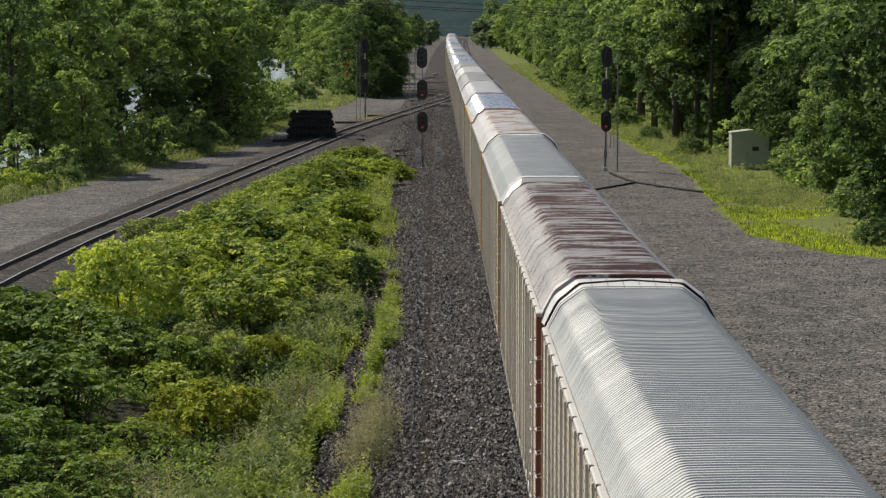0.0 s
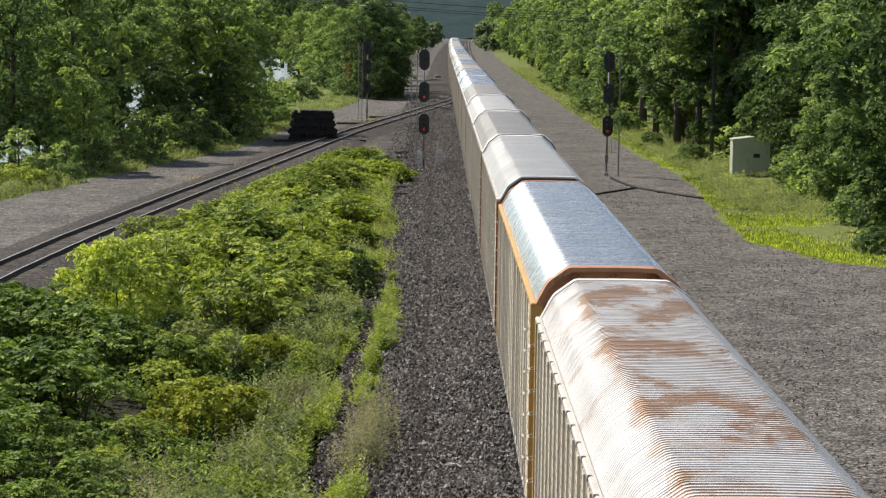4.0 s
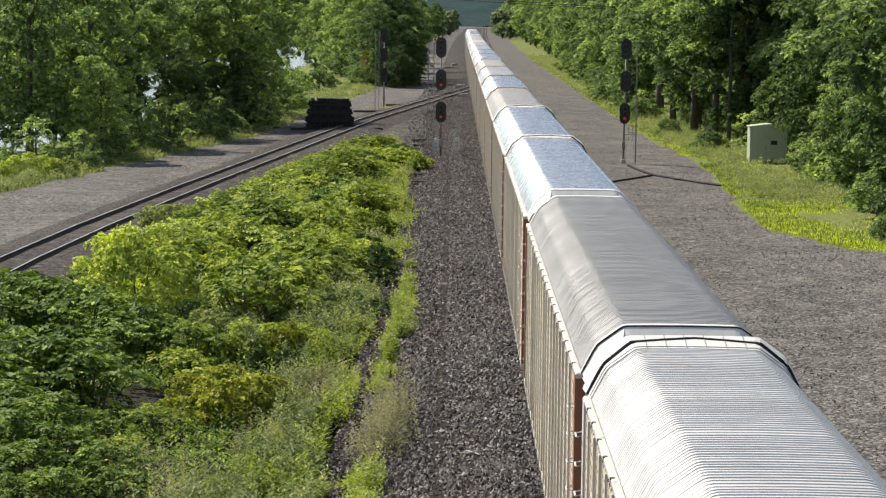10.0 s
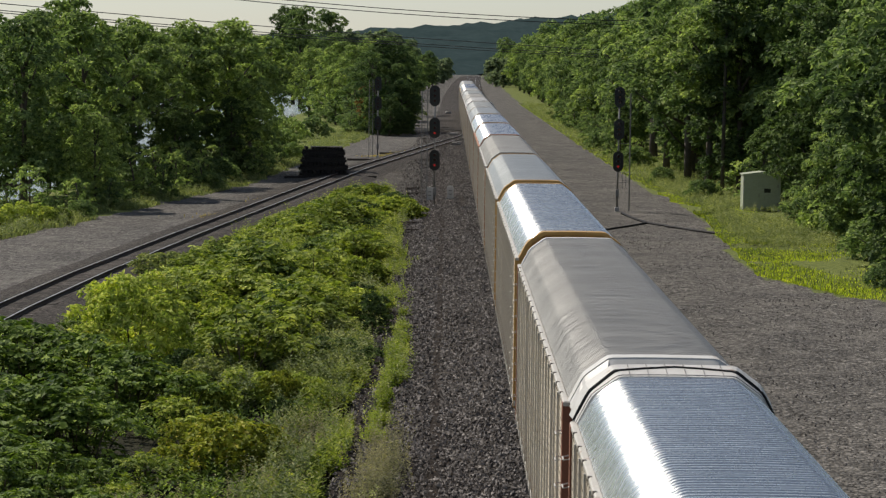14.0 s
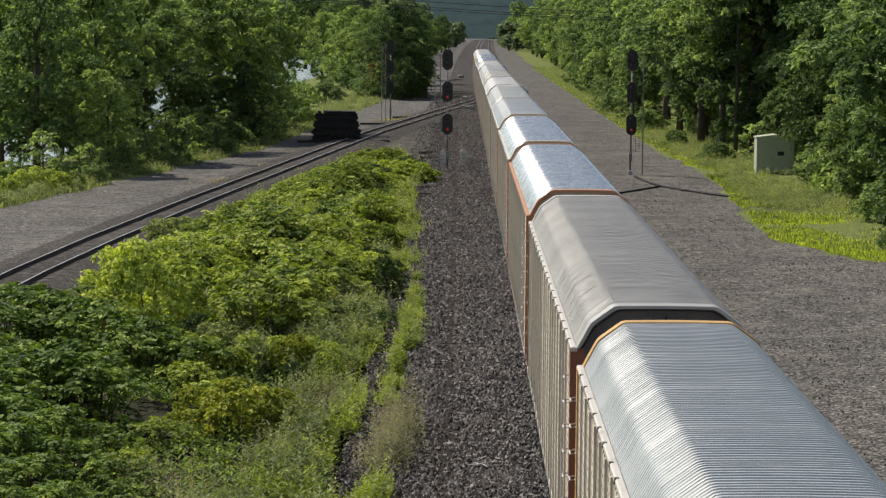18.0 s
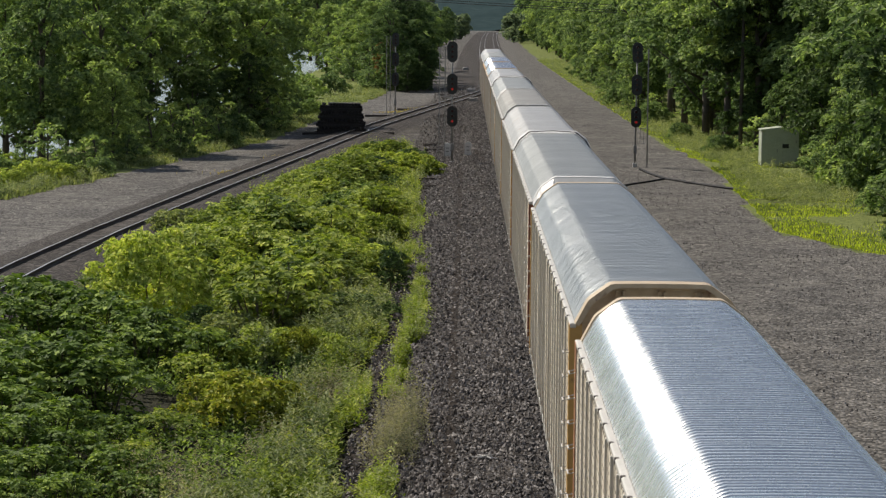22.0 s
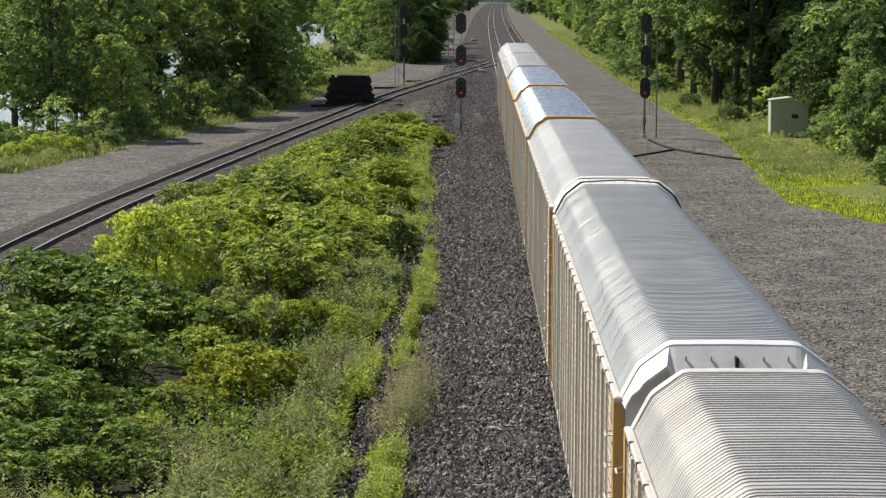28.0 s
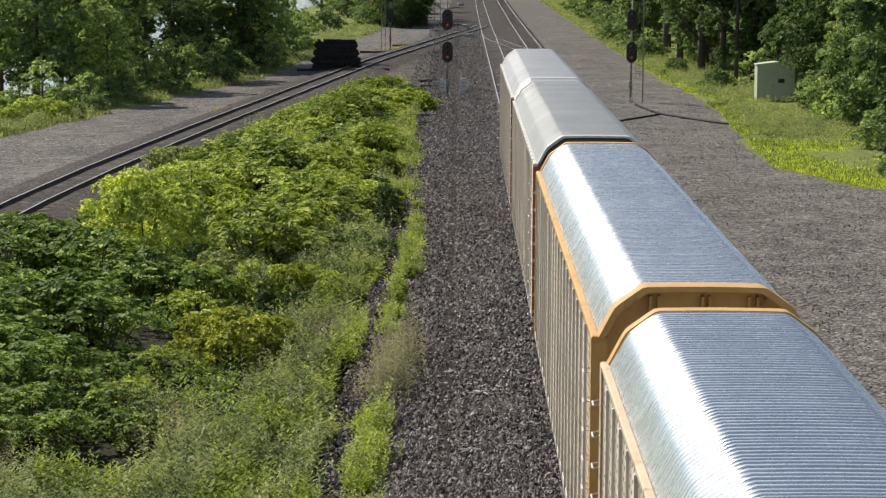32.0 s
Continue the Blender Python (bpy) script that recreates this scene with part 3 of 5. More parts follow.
def end_panel(y, low, inset):
    ring = profile(-inset)
    return Build().prism([(ring[0][0], low)] + ring + [(ring[-1][0], low)], y - 0.03, y + 0.03)


def slope_hood():
    """A sheet-metal hood that slopes down and outward from the roof's end."""
    a = profile(0.015)
    b = [(x * 0.985, z - (0.30 if abs(x) < 0.9 else 0.16 if abs(x) < 1.3 else 0.05)) for x, z in profile(0.0)]
    n = len(a)
    vs = [(x, -HALF - 0.06, z) for x, z in a] + [(x, -HALF - 0.36, z) for x, z in b] + [(x, -HALF - 0.36, z - 0.05) for x, z in b] + [(x, -HALF - 0.06, z - 0.06) for x, z in a]
    fs = [(r * n + i + 1, r * n + i, r * n + n + i, r * n + n + i + 1) for r in range(3) for i in range(n - 1)]
    return Build().add(vs, fs)


def rising_hood():
    """A sheet-metal hood at the far end that rises above the roof towards the next car."""
    a, b = profile(0.03), profile(0.16)
    n = len(a)
    vs = [(x, HALF - 0.22, z) for x, z in a] + [(x, HALF + 0.44, z) for x, z in b] + [(x * 0.97, HALF + 0.44, z - 0.06) for x, z in b] + [(x * 0.97, HALF - 0.22, z - 0.06) for x, z in a]
    return Build().add(vs, [(r * n + i, r * n + i + 1, r * n + n + i + 1, r * n + n + i) for r in range(3) for i in range(n - 1)])


CAR_MESH = {}


def shared(key, make):
    if key not in CAR_MESH:
        CAR_MESH[key] = make()
    return CAR_MESH[key]


def side_panel_mesh():
    """One perforated side panel with pressed ribs across it."""
    b = Build()
    edge = []
    for k in range(8):
        y = -0.60 + k * 0.14
        edge += [(y, -1.518), (y + 0.042, -1.518), (y + 0.050, -1.566), (y + 0.112, -1.572), (y + 0.126, -1.518)]
    ring = edge + [(0.51, -1.49), (-0.60, -1.49)]
    n = len(ring)
    b.add([(x, y, z) for z in (1.15, 4.97) for y, x in ring], [tuple(range(n)), tuple(reversed(range(n, 2 * n)))] + [((i + 1) % n, i, i + n, (i + 1) % n + n) for i in range(n)])
    return b


def truck_frame():
    b = Build()
    for x in (-1.0, 1.0):
        b.box(x - 0.07, x + 0.07, -1.15, 1.15, 0.42, 0.72, 0.04)
        b.box(x - 0.09, x + 0.09, -0.45, 0.45, 0.22, 0.45, 0.03)
    b.box(-1.1, 1.1, -0.2, 0.2, 0.5, 0.9, 0.05)
    return b


def wheel_mesh():
    b = Build()
    b.disc((0, 0, 0), (1, 0, 0), 0.42, 0.12, 20)
    b.disc((0.05, 0, 0), (1, 0, 0), 0.45, 0.03, 20)
    b.disc((-0.08, 0, 0), (1, 0, 0), 0.14, 0.1, 12)
    return b


def autorack(k, roof, end, post, label, ladder="brown", hood=False, vents=3, rail_colour="post", hatch=False, wave=0.0085, door_paint="", seal=False):
    wave = 0.012 if roof == "galv" else wave
    root = thing("autorack_car", label, "freight car", (0, 0, 0), group="cars of the freight train")
    part("roof", shared(("roof", roof, wave), lambda: roof_mesh(roof, wave)), None, root)
    # end arches and doors
    plain = end == "post"
    near = part("end_arch", band(-HALF - 0.06, -HALF + 0.36, -0.05 if plain else -0.08, 0.014 if plain else 0.03), M[roof if plain else end], root)
    if end not in ("yellow", "orange", "brown", "tanp"):
        part("arch_lip", band(-HALF - 0.075, -HALF - 0.04, -0.095, -0.075), M["black"], near)
    part("end_arch", band(HALF - 0.22, HALF + 0.06, -0.10, 0.03), M["cream" if hood else end], root)
    painted = end in ("yellow", "orange", "brown", "tanp")
    if painted:
        part("arch_flange", band(-HALF - 0.10, -HALF - 0.055, -0.075, 0.03), M[end], near)
    door = part("end_door", end_panel(-HALF + (0.34 if painted else 0.06 if plain else 0.0), 1.1, 0.07), M["dark_end" if plain else door_paint or end], root)
    if end == "cream":
        hd = part("door_hood", slope_hood(), M["cream"], root, "off-white sloping hood over the end doors")
        if seal:
            part("hood_seal", band(-HALF - 0.05, -HALF + 0.03, 0.03, 0.055), M["black"], hd)
        part("hood_latch", Build().box(-0.022, 0.022, -HALF - 0.385, -HALF - 0.20, 5.40, 5.66, 0.008), M["black"], hd)
        for x in (-0.66, -0.33, 0.36, 0.68) if vents == 3 else ():
            part("hood_bracket", Build().box(x - 0.01, x + 0.01, -HALF - 0.28, -HALF - 0.22, 5.60, 5.66, 0.003), M["mast"], hd)
        for x in (-0.76, -0.6, -0.44, -0.28, 0.22, 0.38, 0.54, 0.70) if vents == 8 else ():
            slot = [(x + d, -HALF - y, z + e) for e in (0.0, 0.012) for d, y, z in ((-0.042, 0.345, 5.50), (0.042, 0.345, 5.50), (0.042, 0.19, 5.665), (-0.042, 0.19, 5.665))]
            part("hood_slot", Build().add(slot, [(3, 2, 1, 0), (4, 5, 6, 7), (0, 1, 5, 4), (1, 2, 6, 5), (2, 3, 7, 6), (3, 0, 4, 7)]), M["black"], hd)
    seams = [-0.62, 0.0, 0.62] if vents == 3 else [-1.05, -0.8, -0.55, -0.25, 0.25, 0.55, 0.8, 1.05]
    if plain:
        seams = [0.0]
    if painted:
        seams = []
        for x in (-0.74, -0.62, 0.0, 0.10, 0.66, 0.78):
            part("door_upright", Build().box(x - 0.02, x + 0.02, -HALF + 0.20, -HALF + 0.315, 1.3, 5.62, 0.006), M["steel" if door_paint else end], door)
    for x in seams:
        part("door_seam", Build().box(x - 0.018, x + 0.018, -HALF - 0.045, -HALF - 0.026, 1.3, 5.60 if abs(x) < 0.9 else 5.42), M["black"], door)
        part("door_hinge", Build().box(x + 0.035, x + 0.11, -HALF - 0.06, -HALF - 0.026, 1.3, 5.58 if abs(x) < 0.9 else 5.40, 0.015), M["dark_end" if plain else door_paint or end], door)
    part("end_door", end_panel(HALF - 0.02, 1.1, 0.12), M["post"], root)
    if hood:
        h = part("hood", rising_hood(), M["cream"], root, "off-white weather hood over the end doors")
        # a rubber seal bows across the hood, and sheet joints run along it
        low, top = profile(0.03), profile(0.16)
        on = lambda i, f, up=0.0: (low[i][0] + (top[i][0] - low[i][0]) * f, HALF - 0.22 + 0.66 * f, low[i][1] + (top[i][1] - low[i][1]) * f + up)
        bow = [on(i, 0.32 + 0.42 * max(0.0, 1 - abs(low[i][0]) / 1.25), 0.012) for i in range(len(low))]
        part("hood_seal", Build().tube(bow, [0.032 if abs(p[0]) > 0.9 else 0.016 for p in bow], 6), M["black"], h)
        for x in (-0.7, -0.42, -0.14, 0.14, 0.42, 0.7):
            z = float(np.interp(abs(x), [0.0, 0.79, 0.86], [5.775, 5.765, 5.75]))
            part("hood_joint", Build().tube([(x, HALF - 0.21, z + 0.028), (x, HALF + 0.43, z + 0.125)], [0.008, 0.008], 4), M["mast"], h)
        part("hood_hem", Build().tube([on(i, 0.10, 0.004) for i in range(len(low))], [0.010] * len(low), 4), M["mast"], h)
    if hatch:
        out = 0.33 if end == "cream" else 0.0
        part("vent_hatch", Build().box(-0.22, 0.22, -HALF - 0.085 - out, -HALF - 0.02 - out, 5.40, 5.58, 0.02), M["black"], door)
        part("hatch_frame", Build().box(-0.45, 0.5, -HALF - 0.09 - out, -HALF - 0.02 - out, 5.58, 5.61, 0.01), M["orange" if roof == "rusty" else "mast"], door)
    # the left side, panel by panel, and the right side in one
    step = (2 * HALF - 0.9) / 20
    panel = shared("panel", lambda: side_panel_mesh().mesh("side_panel", M["screen"]))
    upright = shared(("post", post), lambda: Build().box(-1.60, -1.50, -0.03, 0.03, 1.05, 5.0, 0.01).mesh("side_post", M[post]))
    for i in range(20):
        y = -HALF + 0.45 + (i + 0.5) * step
        part("side_panel", panel, None, root, at=pose(random.uniform(-0.012, 0.006), y, 0))
    for i in range(1, 20):
        part("side_post", upright, None, root, at=pose(0, -HALF + 0.45 + i * step, 0))
    r = part("top_rail", Build().box(-1.578, -1.47, -HALF, HALF, 4.98, 5.075, 0.02), M[rail_colour], root)
    notch = shared("notch", lambda: Build().box(-1.585, -1.525, 0.60, 0.68, 5.0, 5.082, 0.006).mesh("rail_bracket", M["steel"]))
    for i in range(20 if rail_colour == "post" else 0):
        part("rail_bracket", notch, None, r, at=pose(0, -HALF + 0.45 + i * step + random.uniform(-0.12, 0.12), 0))
    part("bottom_sill", Build().box(-1.58, -1.38, -HALF, HALF, 0.98, 1.16, 0.02), M[post], root)
    part("side_wall", Build().box(1.46, 1.56, -HALF, HALF, 1.0, 5.08, 0.02), M["screen"], root)
    for y in (-HALF + 0.18, HALF - 0.18):
        c = part("corner_post", Build().box(-1.585, -1.36, y - 0.17, y + 0.17, 0.95, 5.06, 0.02), M[ladder], root)
        rung = shared("rung", lambda: Build().tube([(-1.59, -0.17, 0), (-1.68, -0.16, -0.02), (-1.68, 0.16, -0.02), (-1.59, 0.17, 0)], [0.014] * 4, 5).mesh("ladder_rung", M["cream"]))
        for z in np.arange(1.2, 4.9, 0.42):
            part("ladder_rung", rung, None, c, at=pose(0, y, z))
        part("corner_post", Build().box(1.36, 1.585, y - 0.17, y + 0.17, 0.95, 5.06, 0.02), M[ladder], root)
    # underneath
    part("underframe", Build().box(-1.35, 1.35, -HALF, HALF, 0.75, 1.12, 0.03), M["steel"], root)
    for y in (-9.9, 9.9):
        tk = part("truck", shared("truck", lambda: truck_frame().mesh("truck", M["steel"])), None, root, at=pose(0, y, 0))
        for x, s in ((-0.76, 0), (0.76, 180)):
            for d in (-0.88, 0.88):
                part("wheel", shared("wheel", lambda: wheel_mesh().mesh("wheel", M["steel"])), None, tk, at=pose(x, d, 0.45, 0, 0, s))
    for y, s in ((-HALF, -1), (HALF, 1)):
        part("coupler", Build().box(-0.12, 0.12, min(y, y + s * 0.68), max(y, y + s * 0.68), 0.72, 0.98, 0.04), M["steel"], root)
    root["car"] = k
    return root


GREY, SILVER = "dull grey corrugated-roof autorack car with weathered side screens", "shiny galvanised corrugated-roof autorack car with weathered side screens"
CARS = [
    autorack(0, "dull", "cream", "post", "dull silver autorack car with a white end hood", "brown", True, 8),
    autorack(1, "rusty", "rusty", "post", "heavily rusted flat-roofed autorack car with peeling white paint", "brown", False, 8, hatch=True),
    autorack(2, "dull", "cream", "post", GREY, "yellow", True, 3),
    autorack(3, "patchy", "cream", "post", "white autorack car with brown rust patches on its roof", "yellow", False, 8),
    autorack(4, "galv", "orange", "post", "bright galvanised autorack car with tan side framing", "yellow", False, 3, "yellow"),
    autorack(5, "white", "post", "post", "pale silver autorack car with a dark end opening", "brown", True, 3, door_paint="black"),
    autorack(6, "tan", "cream", "post", GREY, "brown", True, 3),
    autorack(7, "white", "cream", "post", "white-silver corrugated autorack car with slatted white end", "cream", True, 8, hatch=True),
    autorack(8, "tan", "cream", "post", "tan-grey weathered autorack car with a white end hood", "brown", False, 3, seal=True),
    autorack(9, "galv", "cream", "post", "bright galvanised autorack car with red-brown end posts", "brown", True, 3),
    autorack(10, "galv", "cream", "post", "bright galvanised autorack car with white end doors", "brown", True, 3),
    autorack(11, "tan", "cream", "post", "tan-grey weathered autorack car with red-brown corner posts", "brown", False, 3),
    autorack(12, "galv", "yellow", "post", "bright galvanised autorack car with a yellow end arch", "yellow", False, 3),
    autorack(13, "silver", "yellow", "post", "silver autorack car with a yellow end arch", "yellow", False, 3),
    autorack(14, "tan", "post", "post", GREY, "brown", False, 3),
    autorack(15, "galv", "orange", "post", "bright galvanised autorack car with orange-brown framing and white end door", "orange", False, 3, "orange", door_paint="cream"),
    autorack(16, "galv", "tanp", "post", "silver autorack car with brown end and orange corner posts", "orange", False, 3),
    autorack(17, "silver", "tanp", "post", "silver autorack car with a tan end arch", "yellow", False, 3),
    autorack(18, "dull", "cream", "post", "pale silver autorack car with a cream end hood", "brown", True, 3),
    autorack(19, "white", "cream", "post", "white corrugated autorack car with a white end hood", "yellow", False, 3),
    autorack(20, "tan", "post", "post", "mid-grey autorack car with a thin dark end", "yellow", False, 3),
    autorack(21, "dull", "cream", "post", GREY, "yellow", True, 3),
    autorack(22, "white", "cream", "post", "white autorack car with a dark hatch in its end", "yellow", False, 3, hatch=True),
    autorack(23, "galv", "yellow", "post", "bright galvanised autorack car with yellow end and tan framing", "tanp", False, 3, "tanp"),
    autorack(24, "galv", "yellow", "post", "bright galvanised autorack car with yellow end and posts", "yellow", False, 3, "yellow"),
    autorack(25, "dull", "post", "post", GREY, "brown", False, 3),
    autorack(26, "white", "cream", "post", "pale autorack car at the end of the train", "brown", False, 3),
]


def car_pose(s):
    """A car whose near end is s metres along the line, resting on the curve with both trucks."""
    y = s + HALF
    a, b = track_x(y - 9.9), track_x(y + 9.9)
    return pose((a + b) / 2, y, 0, 0, 0, -math.degrees(math.atan((b - a) / 19.8)))


# ---- signals and small railway things ----
def signal_mast(at, turn, heads, height, lean, label, lit, side=-1):
    root = thing("railway_signal", label, "signal", at, turn, group="trackside signals")
    part("mast", Build().tube([(0, 0, 0), (lean * 0.5, 0, height * 0.5), (lean, 0, height)], [0.075, 0.065, 0.055], 10), M["mast"], root, smooth=True)
    part("base", Build().box(-0.16, 0.16, -0.16, 0.16, -0.25, 0.22, 0.03), M["concrete"], root)
    part("junction_box", Build().box(-0.12, 0.12, -0.14, 0.12, 0.9, 1.5, 0.03), M["mast"], root)
    for z, on in zip(heads, lit):
        x = lean * z / height
        out = [(x + 0.38 * math.cos(a), z + (0.36 if math.sin(a) > 0 else -0.36) + 0.38 * math.sin(a)) for a in np.linspace(0.0, math.tau, 22, endpoint=False)]
        plate = part("backplate", Build().prism(out, -0.20, -0.17), M["signal"], root, "black oval signal backplate")
        part("housing", Build().box(x - 0.14, x + 0.14, -0.16, 0.14, z - 0.5, z + 0.5, 0.03), M["signal"], plate)
        for i, d in enumerate((0.36, 0.0, -0.36)):
            lit_here = on == i
            part("lens", Build().disc((x, -0.21, z + d), (0, 1, 0), 0.085, 0.03, 14), M["lens_red" if lit_here else "lens_off"], plate, "lit red lens" if lit_here else "")
            vis = Build()
            pts = [(x + 0.14 * math.cos(a), z + d + 0.14 * math.sin(a)) for a in np.linspace(-0.4, math.pi + 0.4, 9)]
            vs = [(px, y, pz) for y in (-0.20, -0.46) for px, pz in pts]
            vis.add(vs, [(j, j + 1, j + 10, j + 9) for j in range(8)])
            part("visor", vis, M["signal"], plate)
    lad = Build()
    rails = [(side * 0.55, 0.25), (side * 0.95, 0.25)] if side < 0 else [(0.86, 0.1), (0.92, 0.5)]
    for x, y in rails:
        lad.tube([(x, y, -0.1), (x, y, height - 0.3)], [0.035, 0.035], 5)
    for z in np.arange(0.3, height - 0.4, 0.33):
        lad.tube([(*rails[0], z), (*rails[1], z)], [0.014, 0.014], 4)
    for z in (2.0, height * 0.55, height - 0.6):
        lad.tube([(lean * z / height, 0, z), (*rails[0], z)], [0.02, 0.02], 4)
    part("ladder", lad, M["mast"], root)
    if side > 0:
        cage = Build()
        for x in (0.35, 0.6, 0.85):
            cage.tube([(x, -0.1, 1.6), (x, -0.1, 2.7)], [0.02, 0.02], 4)
        for z in (1.6, 2.15, 2.7):
            cage.tube([(0.3, -0.1, z), (0.9, -0.1, z)], [0.02, 0.02], 4)
        part("step_guard", cage, M["mast"], root)
    return root


signal_mast((-4.35, 180, -0.35), 0, (8.05, 5.75, 3.45), 8.7, -0.05, "three-headed railway signal mast beside the main line", (None, 2, 2))
signal_mast((8.75, 180, -0.35), 0, (8.1, 5.8, 3.5), 8.7, 0.08, "three-headed railway signal mast in the stone yard", (None, None, 2), 1)
signal_mast((-10.9, 268, -0.35), 0, (7.9, 5.8, 3.7), 8.6, 0.0, "three-headed railway signal mast beside the branch track", (None, None, None))


def relay_cabinet(at):
    root = thing("relay_cabinet", "pale green steel relay cabinet standing in tall grass", "cabinet", at)
    part("body", Build().box(-1.35, 1.35, -0.9, 0.9, -0.1, 2.6, 0.02), M["cabinet"], root)
    part("roof", Build().prism([(-1.42, 2.58), (1.42, 2.58), (1.42, 2.66), (0, 2.84), (-1.42, 2.66)], -1.0, 1.0), M["cabinet"], root)
    d = part("door", Build().box(-0.35, 1.15, -0.94, -0.89, 0.1, 2.4, 0.012), M["cabinet"], root)
    part("sign_plate", Build().box(0.15, 0.62, -0.955, -0.938, 1.32, 1.62), M["signal"], d)
    part("handle", Build().box(-0.25, -0.19, -0.99, -0.938, 1.0, 1.25, 0.01), M["mast"], d)
    part("hinge", Build().box(1.12, 1.18, -0.96, -0.93, 0.4, 0.6), M["mast"], d)
    part("hinge", Build().box(1.12, 1.18, -0.96, -0.93, 1.7, 1.9), M["mast"], d)
    # added pale strip that paints the sunlit left edge
    part("edge_trim", Build().box(-1.365, -1.30, -0.92, -0.85, -0.1, 2.6), M["concrete"], root)


relay_cabinet((19.45, 183.4, -0.42))


def tie_stack(at, turn):
    """Old ties heaped in layers, the ends uneven."""
    root = thing("tie_stack", "tall black stack of old creosoted railway ties", "tie stack", at, turn)
    rng = random.Random(4)
    for layer in range(12):
        across = layer % 3 == 2
        n = 9 if not across else 12
        for i in range(n):
            if layer > 8 and rng.random() < 0.15:
                continue
            w = 4.3 - layer * 0.085
            if across:
                x = -w / 2 + (i + 0.5) * w / n
                part("tie", Build().box(x - 0.125, x + 0.125, -1.25 + rng.uniform(-0.1, 0.1), 1.25 + rng.uniform(-0.1, 0.1), layer * 0.235 - 0.15, layer * 0.235 + 0.075, 0.01), M["creosote"], root)
            else:
                y = -1.2 + (i + 0.5) * 2.4 / n
                part("tie", Build().box(-w / 2 + rng.uniform(-0.2, 0.2), w / 2 + rng.uniform(-0.2, 0.2), y - 0.12, y + 0.12, layer * 0.235 - 0.15, layer * 0.235 + 0.075, 0.01), M["creosote"], root)


tie_stack((-14.6, 226, -0.35), 6)


def loose_tie(x, y, turn, length, kind="creosote"):
    root = thing("loose_tie", "loose old timber tie lying on the stones", "tie", (x, y, -0.30), turn, group="loose ties")
    part("timber", Build().box(-length / 2, length / 2, -0.12, 0.12, -0.14, 0.1, 0.012), M[kind], root)


for x, y, a, n in ((-12.2, 222.5, 24, 2.6), (-11.0, 224, 12, 2.5), (-16.9, 222.6, 20, 2.0), (-11.2, 229, -8, 2.2), (-9.6, 262, 4, 2.6), (-8.4, 266, -5, 2.4), (-4.3, 150, 40, 1.6), (-3.3, 171, 8, 2.2), (-9.5, 280, 3, 3.0), (-7.2, 282, 7, 2.8), (-12.5, 262, 2, 2.8)):
    loose_tie(x, y, a, n, "tie" if y > 240 or y < 200 else "creosote")


def marker_post(x, y):
    root = thing("marker_post", "short white concrete marker post with rounded top", "marker post", (x, y, -0.4), group="marker posts")
    out = [(-0.26, -0.1), (0.26, -0.1), (0.26, 1.0)] + [(0.26 * math.cos(a), 1.0 + 0.22 * math.sin(a)) for a in np.linspace(0.3, math.pi - 0.3, 7)] + [(-0.26, 1.0)]
    b = part("post", Build().prism(out, -0.1, 0.1), M["cream"], root)
    part("plate", Build().box(-0.12, 0.12, -0.115, -0.10, 0.55, 0.62), M["mast"], b)
    part("plate", Build().box(-0.12, 0.12, -0.115, -0.10, 0.80, 0.87), M["mast"], b)


for x, y, a, n in ((-5.2, 176, 14, 2.4), (-2.9, 166, -6, 2.6), (-5.6, 163, 22, 2.0), (-2.4, 176.5, 3, 2.6), (-4.9, 156, 9, 2.3), (-2.8, 196, 5, 2.4), (-5.5, 198, -16, 2.3), (-3.6, 214, 4, 2.6), (-5.9, 206, 35, 2.2), (-4.0, 246, 3, 2.7), (-5.0, 262, -4, 2.5), (-3.4, 290, 3, 2.6), (-5.4, 330, 5, 2.7), (-3.2, 352, 2, 2.7)):
    loose_tie(x, y, a, n, "tie")


def cable(name, pts, r, label):
    """A cable lying in slack bends on the stones."""
    fine = []
    for (x0, y0), (x1, y1) in zip(pts, pts[1:]):
        fine += [(x0 + (x1 - x0) * k / 8 + 0.10 * noise.noise((x0 + k, y0, 2)), y0 + (y1 - y0) * k / 8 + 0.25 * noise.noise((x0, y0 + k, 5)), -0.36) for k in range(8)]
    tagged(new(name, Build().tube(fine, [r] * len(fine), 6).mesh(name, M["black"])), label, "cable")


cable("ground_cable", [(8.9, 177), (9.3, 171), (9.9, 166.5), (12.2, 160), (14.1, 156), (17.5, 151)], 0.10, "black cable lying slack across the stone yard")
cable("ground_cable", [(9.9, 166.8), (8.3, 163), (6.4, 159)], 0.06, "thin black cable branching across the stones")
cable("ground_cable", [(-4.3, 178), (-3.4, 173), (-2.0, 170), (-1.0, 169)], 0.08, "black cable lying from the signal to the track")
cable("ground_cable", [(-4.2, 177), (-4.6, 171), (-3.2, 168.5), (-2.4, 172), (-3.6, 174), (-4.3, 172)], 0.07, "black cable coiled at the foot of the signal")
cable("ground_cable", [(-2.0, 300), (-3.4, 303), (-5.0, 299), (-6.4, 302)], 0.08, "black cable lying across the stones at the turnout")


